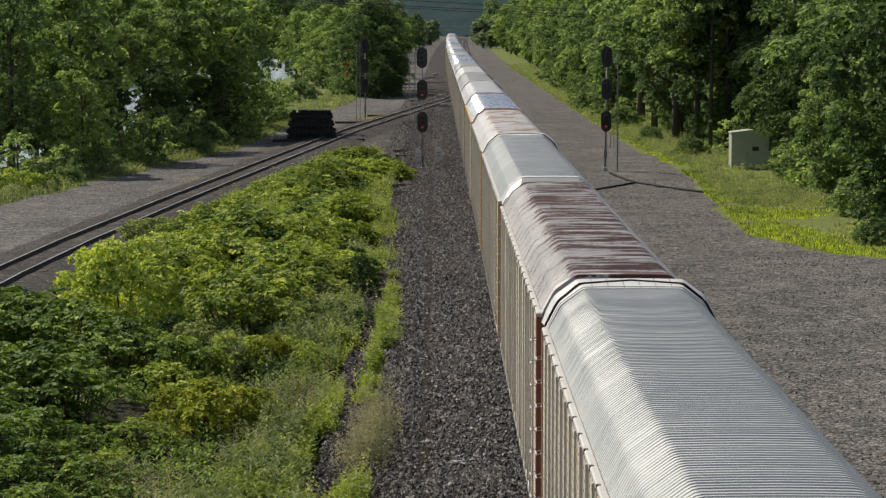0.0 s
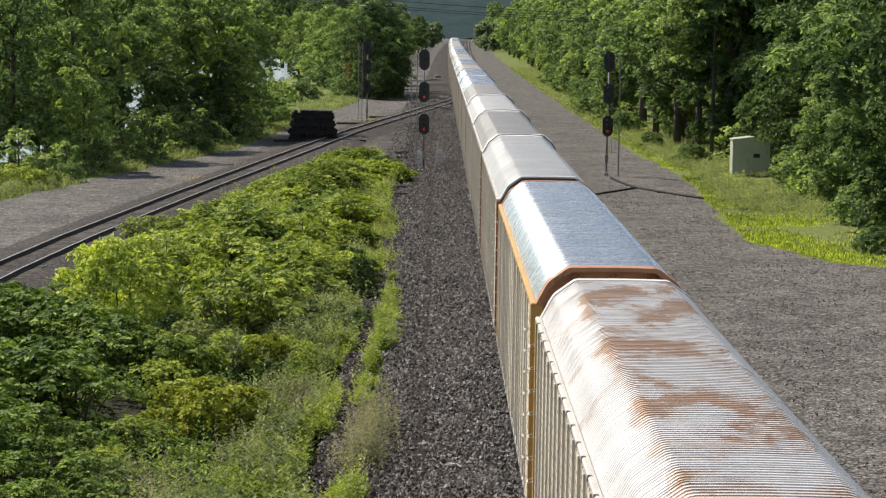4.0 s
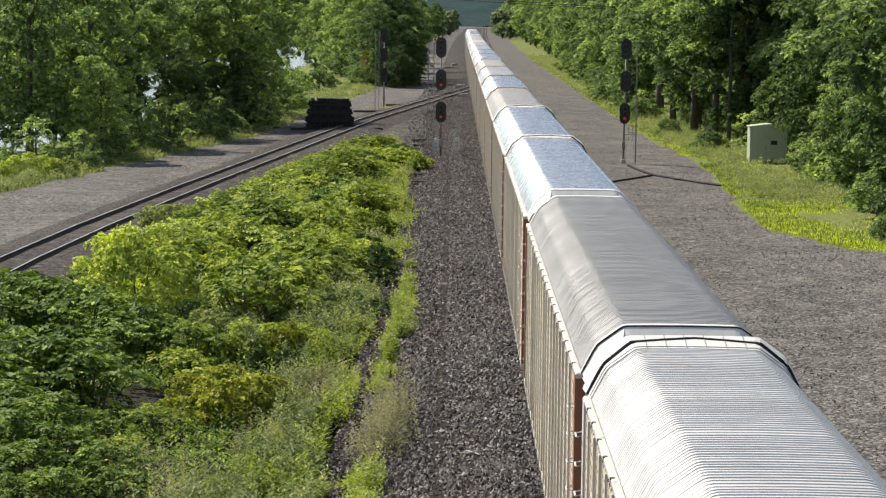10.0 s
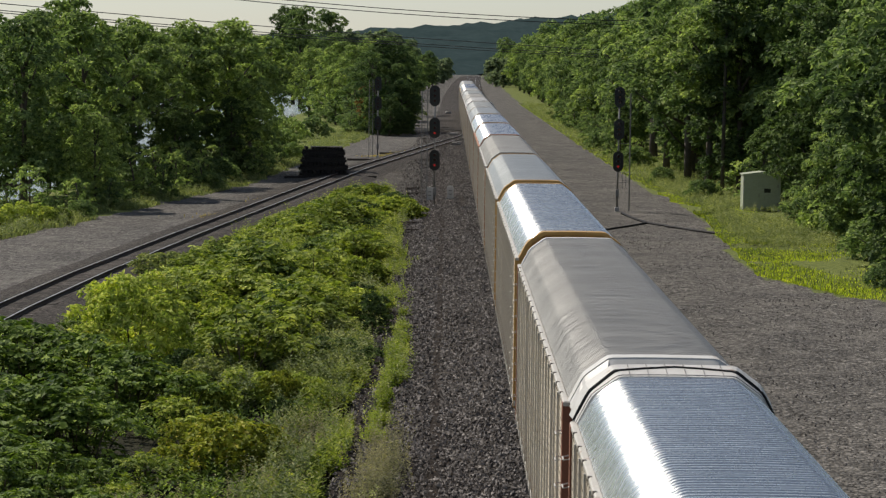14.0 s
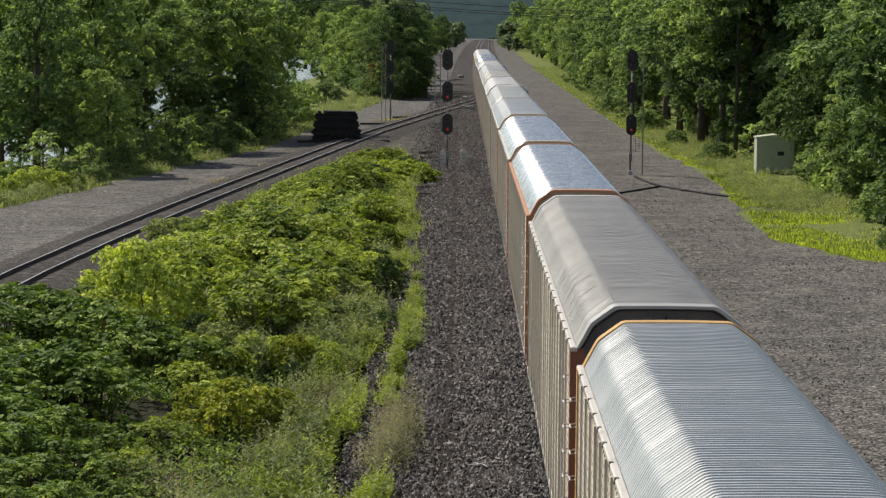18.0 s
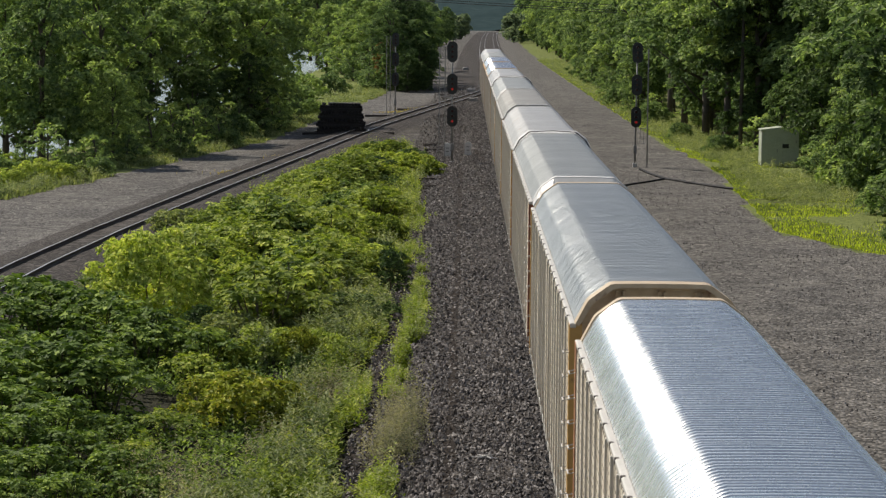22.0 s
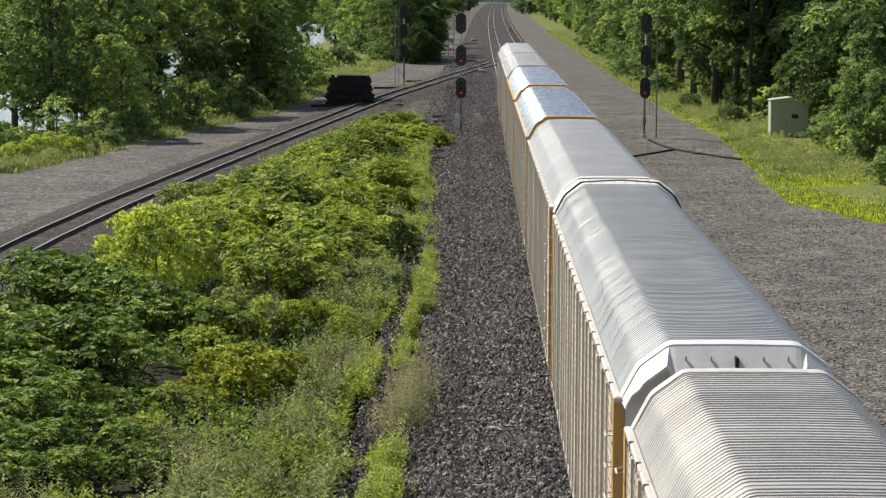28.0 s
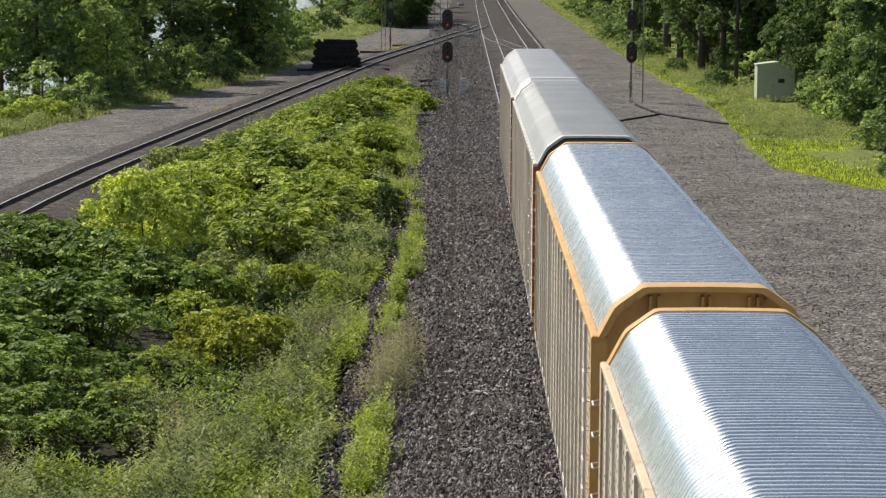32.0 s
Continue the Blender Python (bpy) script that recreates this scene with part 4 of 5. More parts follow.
def utility_pole(x, y, h):
    root = thing("utility_pole", "dark weathered timber utility pole among the trees", "utility pole", (x, y, -0.6))
    part("pole", Build().tube([(0, 0, -0.2), (0.05, 0, h * 0.5), (0.1, 0, h)], [0.17, 0.15, 0.12], 10), M["tie"], root, smooth=True)
    part("crossarm", Build().box(-1.1, 1.3, -0.06, 0.06, h - 0.7, h - 0.55, 0.01), M["tie"], root)
    for dx in (-0.9, -0.3, 0.5, 1.1):
        part("insulator", Build().tube([(dx, 0, h - 0.55), (dx, 0, h - 0.38)], [0.05, 0.035], 8), M["mast"], root)


utility_pole(18.9, 204, 13)


def switch_machine(x, y, turn):
    root = thing("switch_machine", "pale grey switch machine beside the turnout", "switch machine", (x, y, -0.3), turn)
    part("case", Build().box(-0.55, 0.55, -0.3, 0.3, -0.1, 0.45, 0.05), M["mast"], root)
    part("lid", Build().box(-0.5, 0.1, -0.27, 0.27, 0.44, 0.56, 0.04), M["concrete"], root)
    part("motor", Build().tube([(0.15, 0, 0.52), (0.5, 0, 0.52)], [0.14, 0.14], 10), M["mast"], root)
    part("throw_rod", Build().tube([(0.5, 0, 0.05), (2.0, 0, 0.05)], [0.03, 0.03], 6), M["railside"], root)


switch_machine(-2.6, 340, 0)
switch_machine(-3.4, 470, 10)
switch_machine(-2.4, 303, 0)
marker_post(-4.75, 187)
marker_post(-3.2, 189)


def dry_twigs(x, y, seed):
    """A few pale broken twigs lying across each other."""
    r = random.Random(seed)
    root = thing("twig_bundle", "pale dry twigs lying on the ballast", "twigs", (x, y, -0.12))
    for i in range(5):
        a, d = r.uniform(0, math.tau), r.uniform(0.18, 0.34)
        e = (d * math.cos(a), d * math.sin(a))
        part("twig", Build().tube([(-e[0], -e[1], 0.01 * i), (0.04, -0.03, 0.02 + 0.01 * i), (e[0], e[1], 0.01 * i)], [0.012, 0.016, 0.008], 5), M["concrete"], root)


dry_twigs(-3.2, 52.6, 1)
dry_twigs(-2.9, 59.5, 2)


# ---- wires over the line ----
def wire(y, x0, z0, x1, z1, sag, y1=None, r=0.03):
    pts = []
    for k in range(41):
        u = k / 40
        pts.append((x0 + (x1 - x0) * u, y + ((y1 or y) - y) * u, z0 + (z1 - z0) * u - 4 * sag * u * (1 - u)))
    ob = new("overhead_wire", Build().tube(pts, [r] * 41, 5).mesh("overhead_wire", M["wire"]))
    tagged(ob, "thin dark overhead wire sagging across the tracks", "wire", "overhead wires")


for x0, y0, z0, x1, y1, z1, sag in (
    (-47, 215, 15.0, 62, 370, 10.4, 0.9), (-47, 216, 14.4, 62, 371, 9.8, 0.9), (-47, 217, 14.2, 62, 372, 9.5, 0.9),
    (-40, 225, 17.6, 62, 300, 16.6, 2.6), (-40, 226, 17.2, 62, 301, 16.2, 2.6), (-40, 235, 21.0, 62, 300, 21.5, 3.6),
):
    wire(y0, x0, z0, x1, z1, sag, y1, 0.04)


# ---- plants ----
rng = np.random.default_rng(7)


def unit(v):
    return v / np.maximum(np.linalg.norm(v, axis=-1, keepdims=True), 1e-9)


def leaf_quads(at, facing, along, length, width, fold=0.12):
    """Diamond leaves: at is the stalk's end, along the leaf's axis, facing its upper side."""
    side = unit(np.cross(along, facing))
    up = np.cross(side, along)
    L, W = length[:, None], width[:, None]
    a = at
    b = at + along * L * 0.45 + side * W * 0.5 + up * L * fold
    c = at + along * L - up * L * fold
    d = at + along * L * 0.45 - side * W * 0.5 + up * L * fold
    v = np.stack([a, b, c, d], 1).reshape(-1, 3)
    return v, np.arange(len(v)).reshape(-1, 4)


def leaf_mesh(name, groups, material):
    vs, fs, k = [], [], 0
    for v, f in groups:
        vs.append(v)
        fs.append(f + k)
        k += len(v)
    return sheet_mesh(name, np.concatenate(vs), np.concatenate(fs), material, smooth=False)


def lobe_leaves(lobes, per_area, size, droop=0.25, under=-0.15):
    """Leaves over the upper side of many overlapping rounded clumps, bare beneath; each lobe is x, y, z, radius."""
    out = []
    for x, y, z, r in lobes:
        n = max(6, int(per_area * r * r))
        d = unit(rng.normal(size=(n, 3)))
        d[:, 2] = np.where(d[:, 2] < under, np.abs(d[:, 2]), d[:, 2])
        # sprays of leaves with gaps between them
        k = unit(rng.normal(size=(14, 3)) + np.array([0, 0, 0.35]))
        near = np.argmax(d @ k.T, 1)
        d = unit(d + k[near] * 0.55)
        wob = (0.80 + 0.30 * rng.random(14))[near][:, None] * (0.80 + 0.26 * rng.random((n, 1)))
        p = np.array([x, y, z]) + d * r * wob * np.array([1, 1, 0.72])
        facing = unit(d * 0.7 + np.array([0, 0, 0.6]) + rng.normal(size=(n, 3)) * 0.42)
        along = unit(np.cross(facing, rng.normal(size=(n, 3))) + d * 0.3 - np.array([0, 0, droop]))
        L = size * (0.65 + 0.7 * rng.random(n))
        out.append(leaf_quads(p, facing, along, L, L * 0.62))
    return out


def tree_proto(height, spread, low, leaf, density, size, seed, label, lobes=34):
    """A tree of one kind: tapered trunk, limbs that reach the crown's clumps, crown of single leaves."""
    r = np.random.default_rng(seed)
    root = thing("tree", label, "tree", (0, -500 - seed * 20, -0.5))
    lean = r.normal(0, 0.35, 2)
    spine = [(lean[0] * k * k, lean[1] * k * k, height * 0.93 * k) for k in np.linspace(0, 1, 7)]
    part("trunk", Build().tube(spine, list(np.linspace(height * 0.022, 0.03, 7)), 8), M["bark"], root, smooth=True)
    clumps = []
    for i in range(lobes):
        u = (i + 0.5) / lobes
        z = height * (low + (0.95 - low) * u)
        shape = math.sin(math.pi * min(1, max(0.0, (u * 0.80 + 0.17)))) ** 0.7
        a = i * 2.4 + r.uniform(-0.5, 0.5)
        d = spread * shape * r.uniform(0.25, 1.0)
        rad = height * r.uniform(0.06, 0.125) * (1.1 - 0.3 * u)
        clumps.append((lean[0] * u + d * math.cos(a), lean[1] * u + d * math.sin(a), z, rad))
    for x, y, z, rad in clumps[:: max(1, lobes // 9)]:
        k = max(0.12, z / height - 0.18)
        b = Vector((lean[0] * k * k, lean[1] * k * k, height * k))
        e = Vector((x, y, z))
        part("limb", Build().tube([b, b.lerp(e, 0.5) + Vector((0, 0, -0.2)), e], [height * 0.009, height * 0.006, 0.03], 6), M["bark"], root, smooth=True)
    part("crown", leaf_mesh("crown", lobe_leaves(clumps, density * 1.35, size), M[leaf]), None, root)
    return root


TREES = {
    "tree_a": tree_proto(14, 4.2, 0.16, "leaf_tree", 120, 0.36, 1, "tall broad-leaved green tree at the wood's edge", 44),
    "tree_b": tree_proto(15, 3.6, 0.12, "leaf_tree", 120, 0.36, 2, "tall narrow broad-leaved green tree", 42),
    "tree_c": tree_proto(13, 5.0, 0.34, "leaf_tree", 130, 0.34, 3, "spreading broad-leaved green tree with a clear trunk", 38),
    "light_a": tree_proto(12, 3.8, 0.10, "leaf_light", 130, 0.34, 4, "light green leafy tree in the sun", 42),
    "light_b": tree_proto(13, 4.4, 0.2, "leaf_light", 125, 0.35, 5, "light green spreading tree in the sun", 40),
    "light_c": tree_proto(15, 5.2, 0.45, "leaf_light", 130, 0.35, 12, "light green tree with a high spreading crown", 36),
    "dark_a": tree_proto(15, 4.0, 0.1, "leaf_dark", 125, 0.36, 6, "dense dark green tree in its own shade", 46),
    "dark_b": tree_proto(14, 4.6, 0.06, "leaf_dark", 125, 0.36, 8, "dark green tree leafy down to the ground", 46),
    "red": tree_proto(7.5, 2.0, 0.1, "leaf_red", 170, 0.30, 11, "half-dead reddish-brown tree among green ones", 26),
    "sapling": tree_proto(4.0, 1.7, 0.06, "leaf_tree", 330, 0.26, 9, "young green saplings at the wood's edge", 22),
    "sapling_light": tree_proto(3.2, 1.6, 0.04, "leaf_light", 330, 0.25, 10, "low light green saplings at the wood's edge", 20),
}


def place(proto, x, y, height, base, turn, z=-0.5, group="", wide=1.0):
    k = height / base
    ob = copy_thing(proto, pose(x, y, z, 0, 0, turn) @ Matrix.Diagonal((k * wide, k * wide, k, 1)))
    if group:
        ob["group"] = group
    return ob


HEIGHT = {"tree_a": 14, "tree_b": 15, "tree_c": 13, "light_a": 12, "light_b": 13, "light_c": 15, "dark_a": 15, "dark_b": 14, "red": 7.5, "sapling": 4, "sapling_light": 3.2}
# left of the branch, between the stone road and the river
# leaf colour stands in: pale kinds for haze, low dark ones for shade
for kind, x, y, h in (
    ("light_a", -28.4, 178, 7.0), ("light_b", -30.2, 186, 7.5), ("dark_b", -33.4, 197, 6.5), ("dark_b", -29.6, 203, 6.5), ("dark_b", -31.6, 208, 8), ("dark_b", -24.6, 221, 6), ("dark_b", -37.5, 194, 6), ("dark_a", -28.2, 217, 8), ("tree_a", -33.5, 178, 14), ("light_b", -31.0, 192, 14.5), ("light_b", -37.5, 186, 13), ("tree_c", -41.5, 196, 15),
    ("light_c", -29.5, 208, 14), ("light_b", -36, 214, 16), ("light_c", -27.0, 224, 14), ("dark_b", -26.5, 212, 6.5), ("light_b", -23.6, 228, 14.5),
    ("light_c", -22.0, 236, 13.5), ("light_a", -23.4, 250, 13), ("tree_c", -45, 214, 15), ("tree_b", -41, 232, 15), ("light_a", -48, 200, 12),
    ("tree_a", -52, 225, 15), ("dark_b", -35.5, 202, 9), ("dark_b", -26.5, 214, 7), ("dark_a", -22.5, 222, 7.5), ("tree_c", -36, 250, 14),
):
    place(TREES[kind], x, y, h, HEIGHT[kind], rng.uniform(0, 360), -0.7, "trees by the river")
# beyond the tie stack, between the stone road and the main line
for kind, x, y, h in (
    ("tree_b", -13.4, 366, 13), ("tree_c", -13.2, 352, 12), ("dark_a", -12.2, 358, 13.5), ("dark_b", -11.2, 372, 13), ("dark_a", -13.6, 385, 14),
    ("light_b", -18.4, 405, 13), ("light_a", -24, 432, 12), ("light_b", -28, 446, 12.5), ("light_a", -12.5, 560, 9), ("tree_a", -13.5, 600, 12), ("light_b", -13, 650, 11), ("tree_b", -14, 700, 13), ("light_a", -12, 740, 10), ("tree_c", -12, 790, 12), ("tree_a", -10, 850, 13), ("red", -14.8, 360, 7.5), ("light_a", -21.5, 415, 13.5), ("light_a", -16.0, 420, 14), ("tree_a", -25.5, 470, 15), ("tree_a", -34, 520, 21),
    ("tree_b", -29, 540, 21), ("dark_a", -38, 560, 22), ("tree_a", -11.8, 425, 13), ("light_a", -9.6, 400, 8), ("tree_c", -12, 460, 13), ("tree_b", -15, 500, 14),
    ("tree_a", -24, 610, 15), ("tree_b", -20, 680, 16), ("tree_a", -17, 760, 16), ("tree_c", -24, 840, 17), ("light_a", -14.5, 352, 4.5),
):
    place(TREES[kind], x, y, h, HEIGHT[kind], rng.uniform(0, 360), -0.6, "trees between road and track")
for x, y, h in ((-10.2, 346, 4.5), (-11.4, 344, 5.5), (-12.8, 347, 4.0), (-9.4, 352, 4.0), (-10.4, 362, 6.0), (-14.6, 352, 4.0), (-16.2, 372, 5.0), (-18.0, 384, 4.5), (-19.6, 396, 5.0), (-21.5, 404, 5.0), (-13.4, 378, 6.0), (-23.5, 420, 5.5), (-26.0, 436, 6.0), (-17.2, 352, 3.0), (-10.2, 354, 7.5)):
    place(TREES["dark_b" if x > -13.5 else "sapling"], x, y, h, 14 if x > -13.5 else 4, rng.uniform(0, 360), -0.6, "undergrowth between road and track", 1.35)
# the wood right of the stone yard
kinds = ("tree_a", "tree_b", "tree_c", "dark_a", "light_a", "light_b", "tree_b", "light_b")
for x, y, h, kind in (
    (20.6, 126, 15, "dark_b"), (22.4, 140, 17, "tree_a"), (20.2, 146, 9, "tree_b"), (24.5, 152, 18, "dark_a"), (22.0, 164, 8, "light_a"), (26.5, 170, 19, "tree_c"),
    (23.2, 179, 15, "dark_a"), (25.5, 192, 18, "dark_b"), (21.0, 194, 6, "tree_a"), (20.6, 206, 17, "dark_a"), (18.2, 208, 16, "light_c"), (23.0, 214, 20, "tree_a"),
    (18.2, 226, 17, "tree_c"), (19.5, 236, 18, "tree_b"), (18.0, 246, 17, "tree_c"), (21.5, 250, 20, "dark_a"), (18.2, 266, 16, "light_c"), (16.4, 280, 12, "tree_a"),
    (20.0, 285, 18, "tree_b"), (23.0, 230, 21, "tree_b"), (27, 205, 22, "tree_a"), (30, 225, 22, "dark_a"), (28, 180, 20, "tree_a"), (31, 160, 20, "tree_b"), (27, 250, 22, "tree_c"),
):
    place(TREES[kind], x, y, h, HEIGHT[kind], rng.uniform(0, 360), -0.5, "trees of the wood")
for i in range(46):
    y = 300 + i * 13.5
    kind = kinds[i % 8]
    place(TREES[kind], 18.8 + rng.uniform(-0.8, 1.8) + track_x(y) + (5.5 if i % 3 == 1 else 0), y, rng.uniform(13, 18) + (3 if i % 3 == 1 else 0), HEIGHT[kind], rng.uniform(0, 360), -0.5, "trees of the wood")


def woods(name, spots, size, leaf, label):
    """Distant trees as one mass of leaf clumps on their stems."""
    groups, trunks = [], Build()
    for x, y, h in spots:
        n = 11
        lobes = []
        for i in range(n):
            u = (i + 0.5) / n
            a = rng.uniform(0, 6.28)
            d = h * 0.22 * math.sin(math.pi * (0.15 + 0.8 * u)) * rng.uniform(0.2, 1)
            lobes.append((x + d * math.cos(a), y + d * math.sin(a), h * (0.1 + 0.85 * u) - 0.5, h * rng.uniform(0.1, 0.17)))
        groups += lobe_leaves(lobes, 22 / size, size)
        trunks.tube([(x, y, -0.6), (x, y, h * 0.6)], [0.2, 0.08], 5)
    root = thing(name, label, "woods", kind="stuff")
    tagged(part("crown", leaf_mesh(name, groups, M[leaf]), None, root), kind="stuff")
    tagged(part("trunk", trunks, M["bark"], root), kind="stuff")


spots = [(rng.uniform(29, 60), y, rng.uniform(16, 23)) for y in np.arange(110, 420, 4.2)]
spots += [(rng.uniform(22, 60), y, rng.uniform(14, 20)) for y in np.arange(420, 1250, 6.0)]
woods("wood_behind", spots, 0.9, "leaf_tree", "deep broad-leaved wood behind the first trees")
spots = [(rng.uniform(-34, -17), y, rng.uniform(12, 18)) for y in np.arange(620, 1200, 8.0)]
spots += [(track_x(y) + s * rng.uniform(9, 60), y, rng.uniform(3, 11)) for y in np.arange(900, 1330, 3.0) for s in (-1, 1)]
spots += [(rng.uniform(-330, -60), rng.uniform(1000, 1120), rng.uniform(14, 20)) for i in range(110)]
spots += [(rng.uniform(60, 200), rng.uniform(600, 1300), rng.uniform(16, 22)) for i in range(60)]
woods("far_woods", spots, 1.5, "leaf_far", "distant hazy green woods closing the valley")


def hill():
    xs, ys = np.arange(-1500, 1501, 12.0), np.arange(1500, 2700, 14.0)
    gx, gy = np.meshgrid(xs, ys)
    top = np.interp(xs, [-1500, -400, -130, -40, 20, 90, 200, 500, 1500], [20, 22, 28, 36, 40, 46, 55, 60, 60])[None]
    rise = np.clip((gy - 1500) / 700, 0, 1)
    z = -3 + top * (rise ** 0.8) + np.array([[abs(noise.noise((x * 0.06, y * 0.06, 0))) for x in xs] for y in ys]) * 9 - np.clip((gy - 2300) / 400, 0, 1) * 60
    nx = len(xs)
    i = np.arange((len(ys) - 1) * nx).reshape(len(ys) - 1, nx)[:, :-1].ravel()
    # the valley's haze is put into this blue-green base colour
    m = surface("hazy_wooded_hill", (0.024, 0.040, 0.042), (0.042, 0.062, 0.064), 1.0, 0, 0.02, 0.15)
    m.node_tree.nodes["Principled BSDF"].inputs["Specular IOR Level"].default_value = 0.0
    tagged(new("far_hill", sheet_mesh("far_hill", np.stack([gx, gy, z], -1).reshape(-1, 3), np.stack([i, i + 1, i + nx + 1, i + nx], -1), m)), "hazy blue-green wooded hill at the end of the valley", "hill", kind="structure")


hill()


# low plants
def sumac_proto(height, stems, fronds, leaf, seed, label):
    """Stems that each end in a whorl of arching pinnate leaves, together a rounded mound."""
    r = np.random.default_rng(seed)
    root = thing("sumac_shrub", label, "shrub", (0, -300 - seed * 5, -0.7))
    b = Build()
    A, F, D, L = [], [], [], []
    for s in range(stems):
        a, d = s * 2.4 + r.uniform(-0.4, 0.4), 1.25 * math.sqrt((s + 0.4) / stems)
        h = height * (1.0 - 0.32 * (d / 1.25) ** 2) * r.uniform(0.82, 1.08)
        top = np.array([d * math.cos(a), d * math.sin(a), h])
        b.tube([(0.3 * top[0], 0.3 * top[1], -0.1), tuple(top * (0.7, 0.7, 0.6)), tuple(top)], [0.03, 0.022, 0.012], 5)
        for f in range(fronds):
            fa = f * 2.4 + r.uniform(-0.4, 0.4)
            out = np.array([math.cos(fa), math.sin(fa), 0])
            rise = 0.95 - 0.9 * f / fronds + r.uniform(-0.2, 0.2)
            low = f >= fronds - 3
            start = top - np.array([0, 0, h * 0.16 * f / fronds])
            if low:
                # lower leaves, on the stem and its side shoots
                start = top * (0.8, 0.8, r.uniform(0.25, 0.7)) + r.normal(0, 0.12, 3) * (1, 1, 0)
            length = r.uniform(0.40, 0.62)
            side = np.array([-out[1], out[0], 0])
            for k in range(6):
                u = 0.15 + k * 0.155
                p = start + out * length * u + np.array([0, 0, length * (rise * u - 0.75 * u * u)])
                for sg in (-1, 1):
                    A.append(p)
                    D.append(side * sg * 0.75 + out * 0.6 - np.array([0, 0, 0.25]) + r.normal(0, 0.2, 3))
                    F.append(np.array([0, 0, 1]) + out * 0.4 + r.normal(0, 0.35, 3))
                    L.append(length * 0.47 * math.sin(math.pi * (0.24 + u * 0.66)))
    A, F, D, L = np.array(A), unit(np.array(F)), unit(np.array(D)), np.array(L)
    part("branchwork", b, M["stem"], root)
    part("leaves", leaf_mesh("leaves", [leaf_quads(A, F, D, L, L * 0.58, 0.05)], M[leaf]), None, root)
    return root


def shrub_proto(height, radius, leaf, size, density, seed, label, name="shrub", lobes=34):
    r = np.random.default_rng(seed)
    root = thing(name, label, "shrub", (0, -350 - seed * 5, -0.7))
    clumps, b = [], Build()
    for i in range(lobes):
        u = (i + 0.5) / lobes
        a, d = i * 2.4, radius * math.sqrt(1 - (u * 0.95) ** 2) * r.uniform(0.55, 1.0)
        clumps.append((d * math.cos(a), d * math.sin(a), height * (0.10 + 0.74 * u * r.uniform(0.85, 1.08)), radius * r.uniform(0.20, 0.36)))
        if i % 3 == 0:
            b.tube([(0.1 * math.cos(a), 0.1 * math.sin(a), -0.1), (d * 0.7 * math.cos(a), d * 0.7 * math.sin(a), height * (0.1 + 0.7 * u))], [0.025, 0.01], 5)
    part("branchwork", b, M["stem"], root)
    part("leaves", leaf_mesh("leaves", lobe_leaves(clumps, density, size, droop=0.1), M[leaf]), None, root)
    return root


SUMAC = [sumac_proto(h, s, f, leaf, i, label) for i, (h, s, f, leaf, label) in enumerate((
    (1.5, 8, 11, "leaf_sumac", "green sumac shrub with drooping feathery leaves"),
    (1.9, 9, 11, "leaf_sumac", "tall green sumac shrub with drooping feathery leaves"),
    (1.3, 7, 10, "leaf_yellow", "yellow-green sumac shrub in full sun"),
    (1.9, 10, 13, "leaf_deep", "deep green sumac shrub with feathery leaves"),
))]
SHRUB = {
    "yellow": shrub_proto(2.9, 2.1, "leaf_yellow", 0.15, 900, 21, "large rounded yellow-green flowering shrub", lobes=30),
    "gold": shrub_proto(1.5, 1.2, "leaf_gold", 0.12, 1500, 22, "yellow-brown turning leafy shrub", lobes=24),
    "dark": shrub_proto(1.4, 1.2, "leaf_dark", 0.13, 1500, 23, "dark green shrub in the weeds", lobes=24),
    "upright": shrub_proto(2.1, 0.7, "leaf_dark", 0.11, 2200, 24, "narrow dark green upright shrub beside the ballast", lobes=24),
    "green": shrub_proto(1.5, 1.2, "leaf_rod", 0.13, 1400, 25, "mid-green leafy shrub among weeds", lobes=22),
    "lush": shrub_proto(1.4, 1.2, "leaf_sumac", 0.15, 1200, 28, "bright green leafy shrub among weeds", lobes=22),
    "bright": shrub_proto(1.2, 1.1, "leaf_yellow", 0.13, 1200, 29, "yellow-green leafy shrub among weeds", lobes=20),
    "edge": shrub_proto(2.2, 1.6, "leaf_tree", 0.24, 420, 26, "leafy green shrub at the wood's edge", lobes=26),
    "edge_light": shrub_proto(1.8, 1.5, "leaf_light", 0.22, 420, 27, "light green shrub at the wood's edge", lobes=24),
}
SHRUB_H = {"yellow": 2.9, "gold": 1.5, "dark": 1.4, "upright": 2.1, "green": 1.5, "lush": 1.4, "bright": 1.2, "edge": 2.2, "edge_light": 1.8}


def clear_of_track(x, y, h):
    """Plants are kept low beside the branch track: the tallest that one may be here."""
    return max(0.0, min(h, 0.45 * (x - branch_x(y) - 1.4)))


def in_field(x, y):
    return x > branch_x(y) + 2.3 and x > -4.4 - 0.178 * y and x < (-6.3 if y < 188 else -7.4) + 0.25 * math.sin(y * 0.7)


def shrub(kind, x, y, h, z=-0.75, wide=1.0, group="shrubs"):
    place(SHRUB[kind], x, y, h, SHRUB_H[kind], rng.uniform(0, 360), z, group, wide)


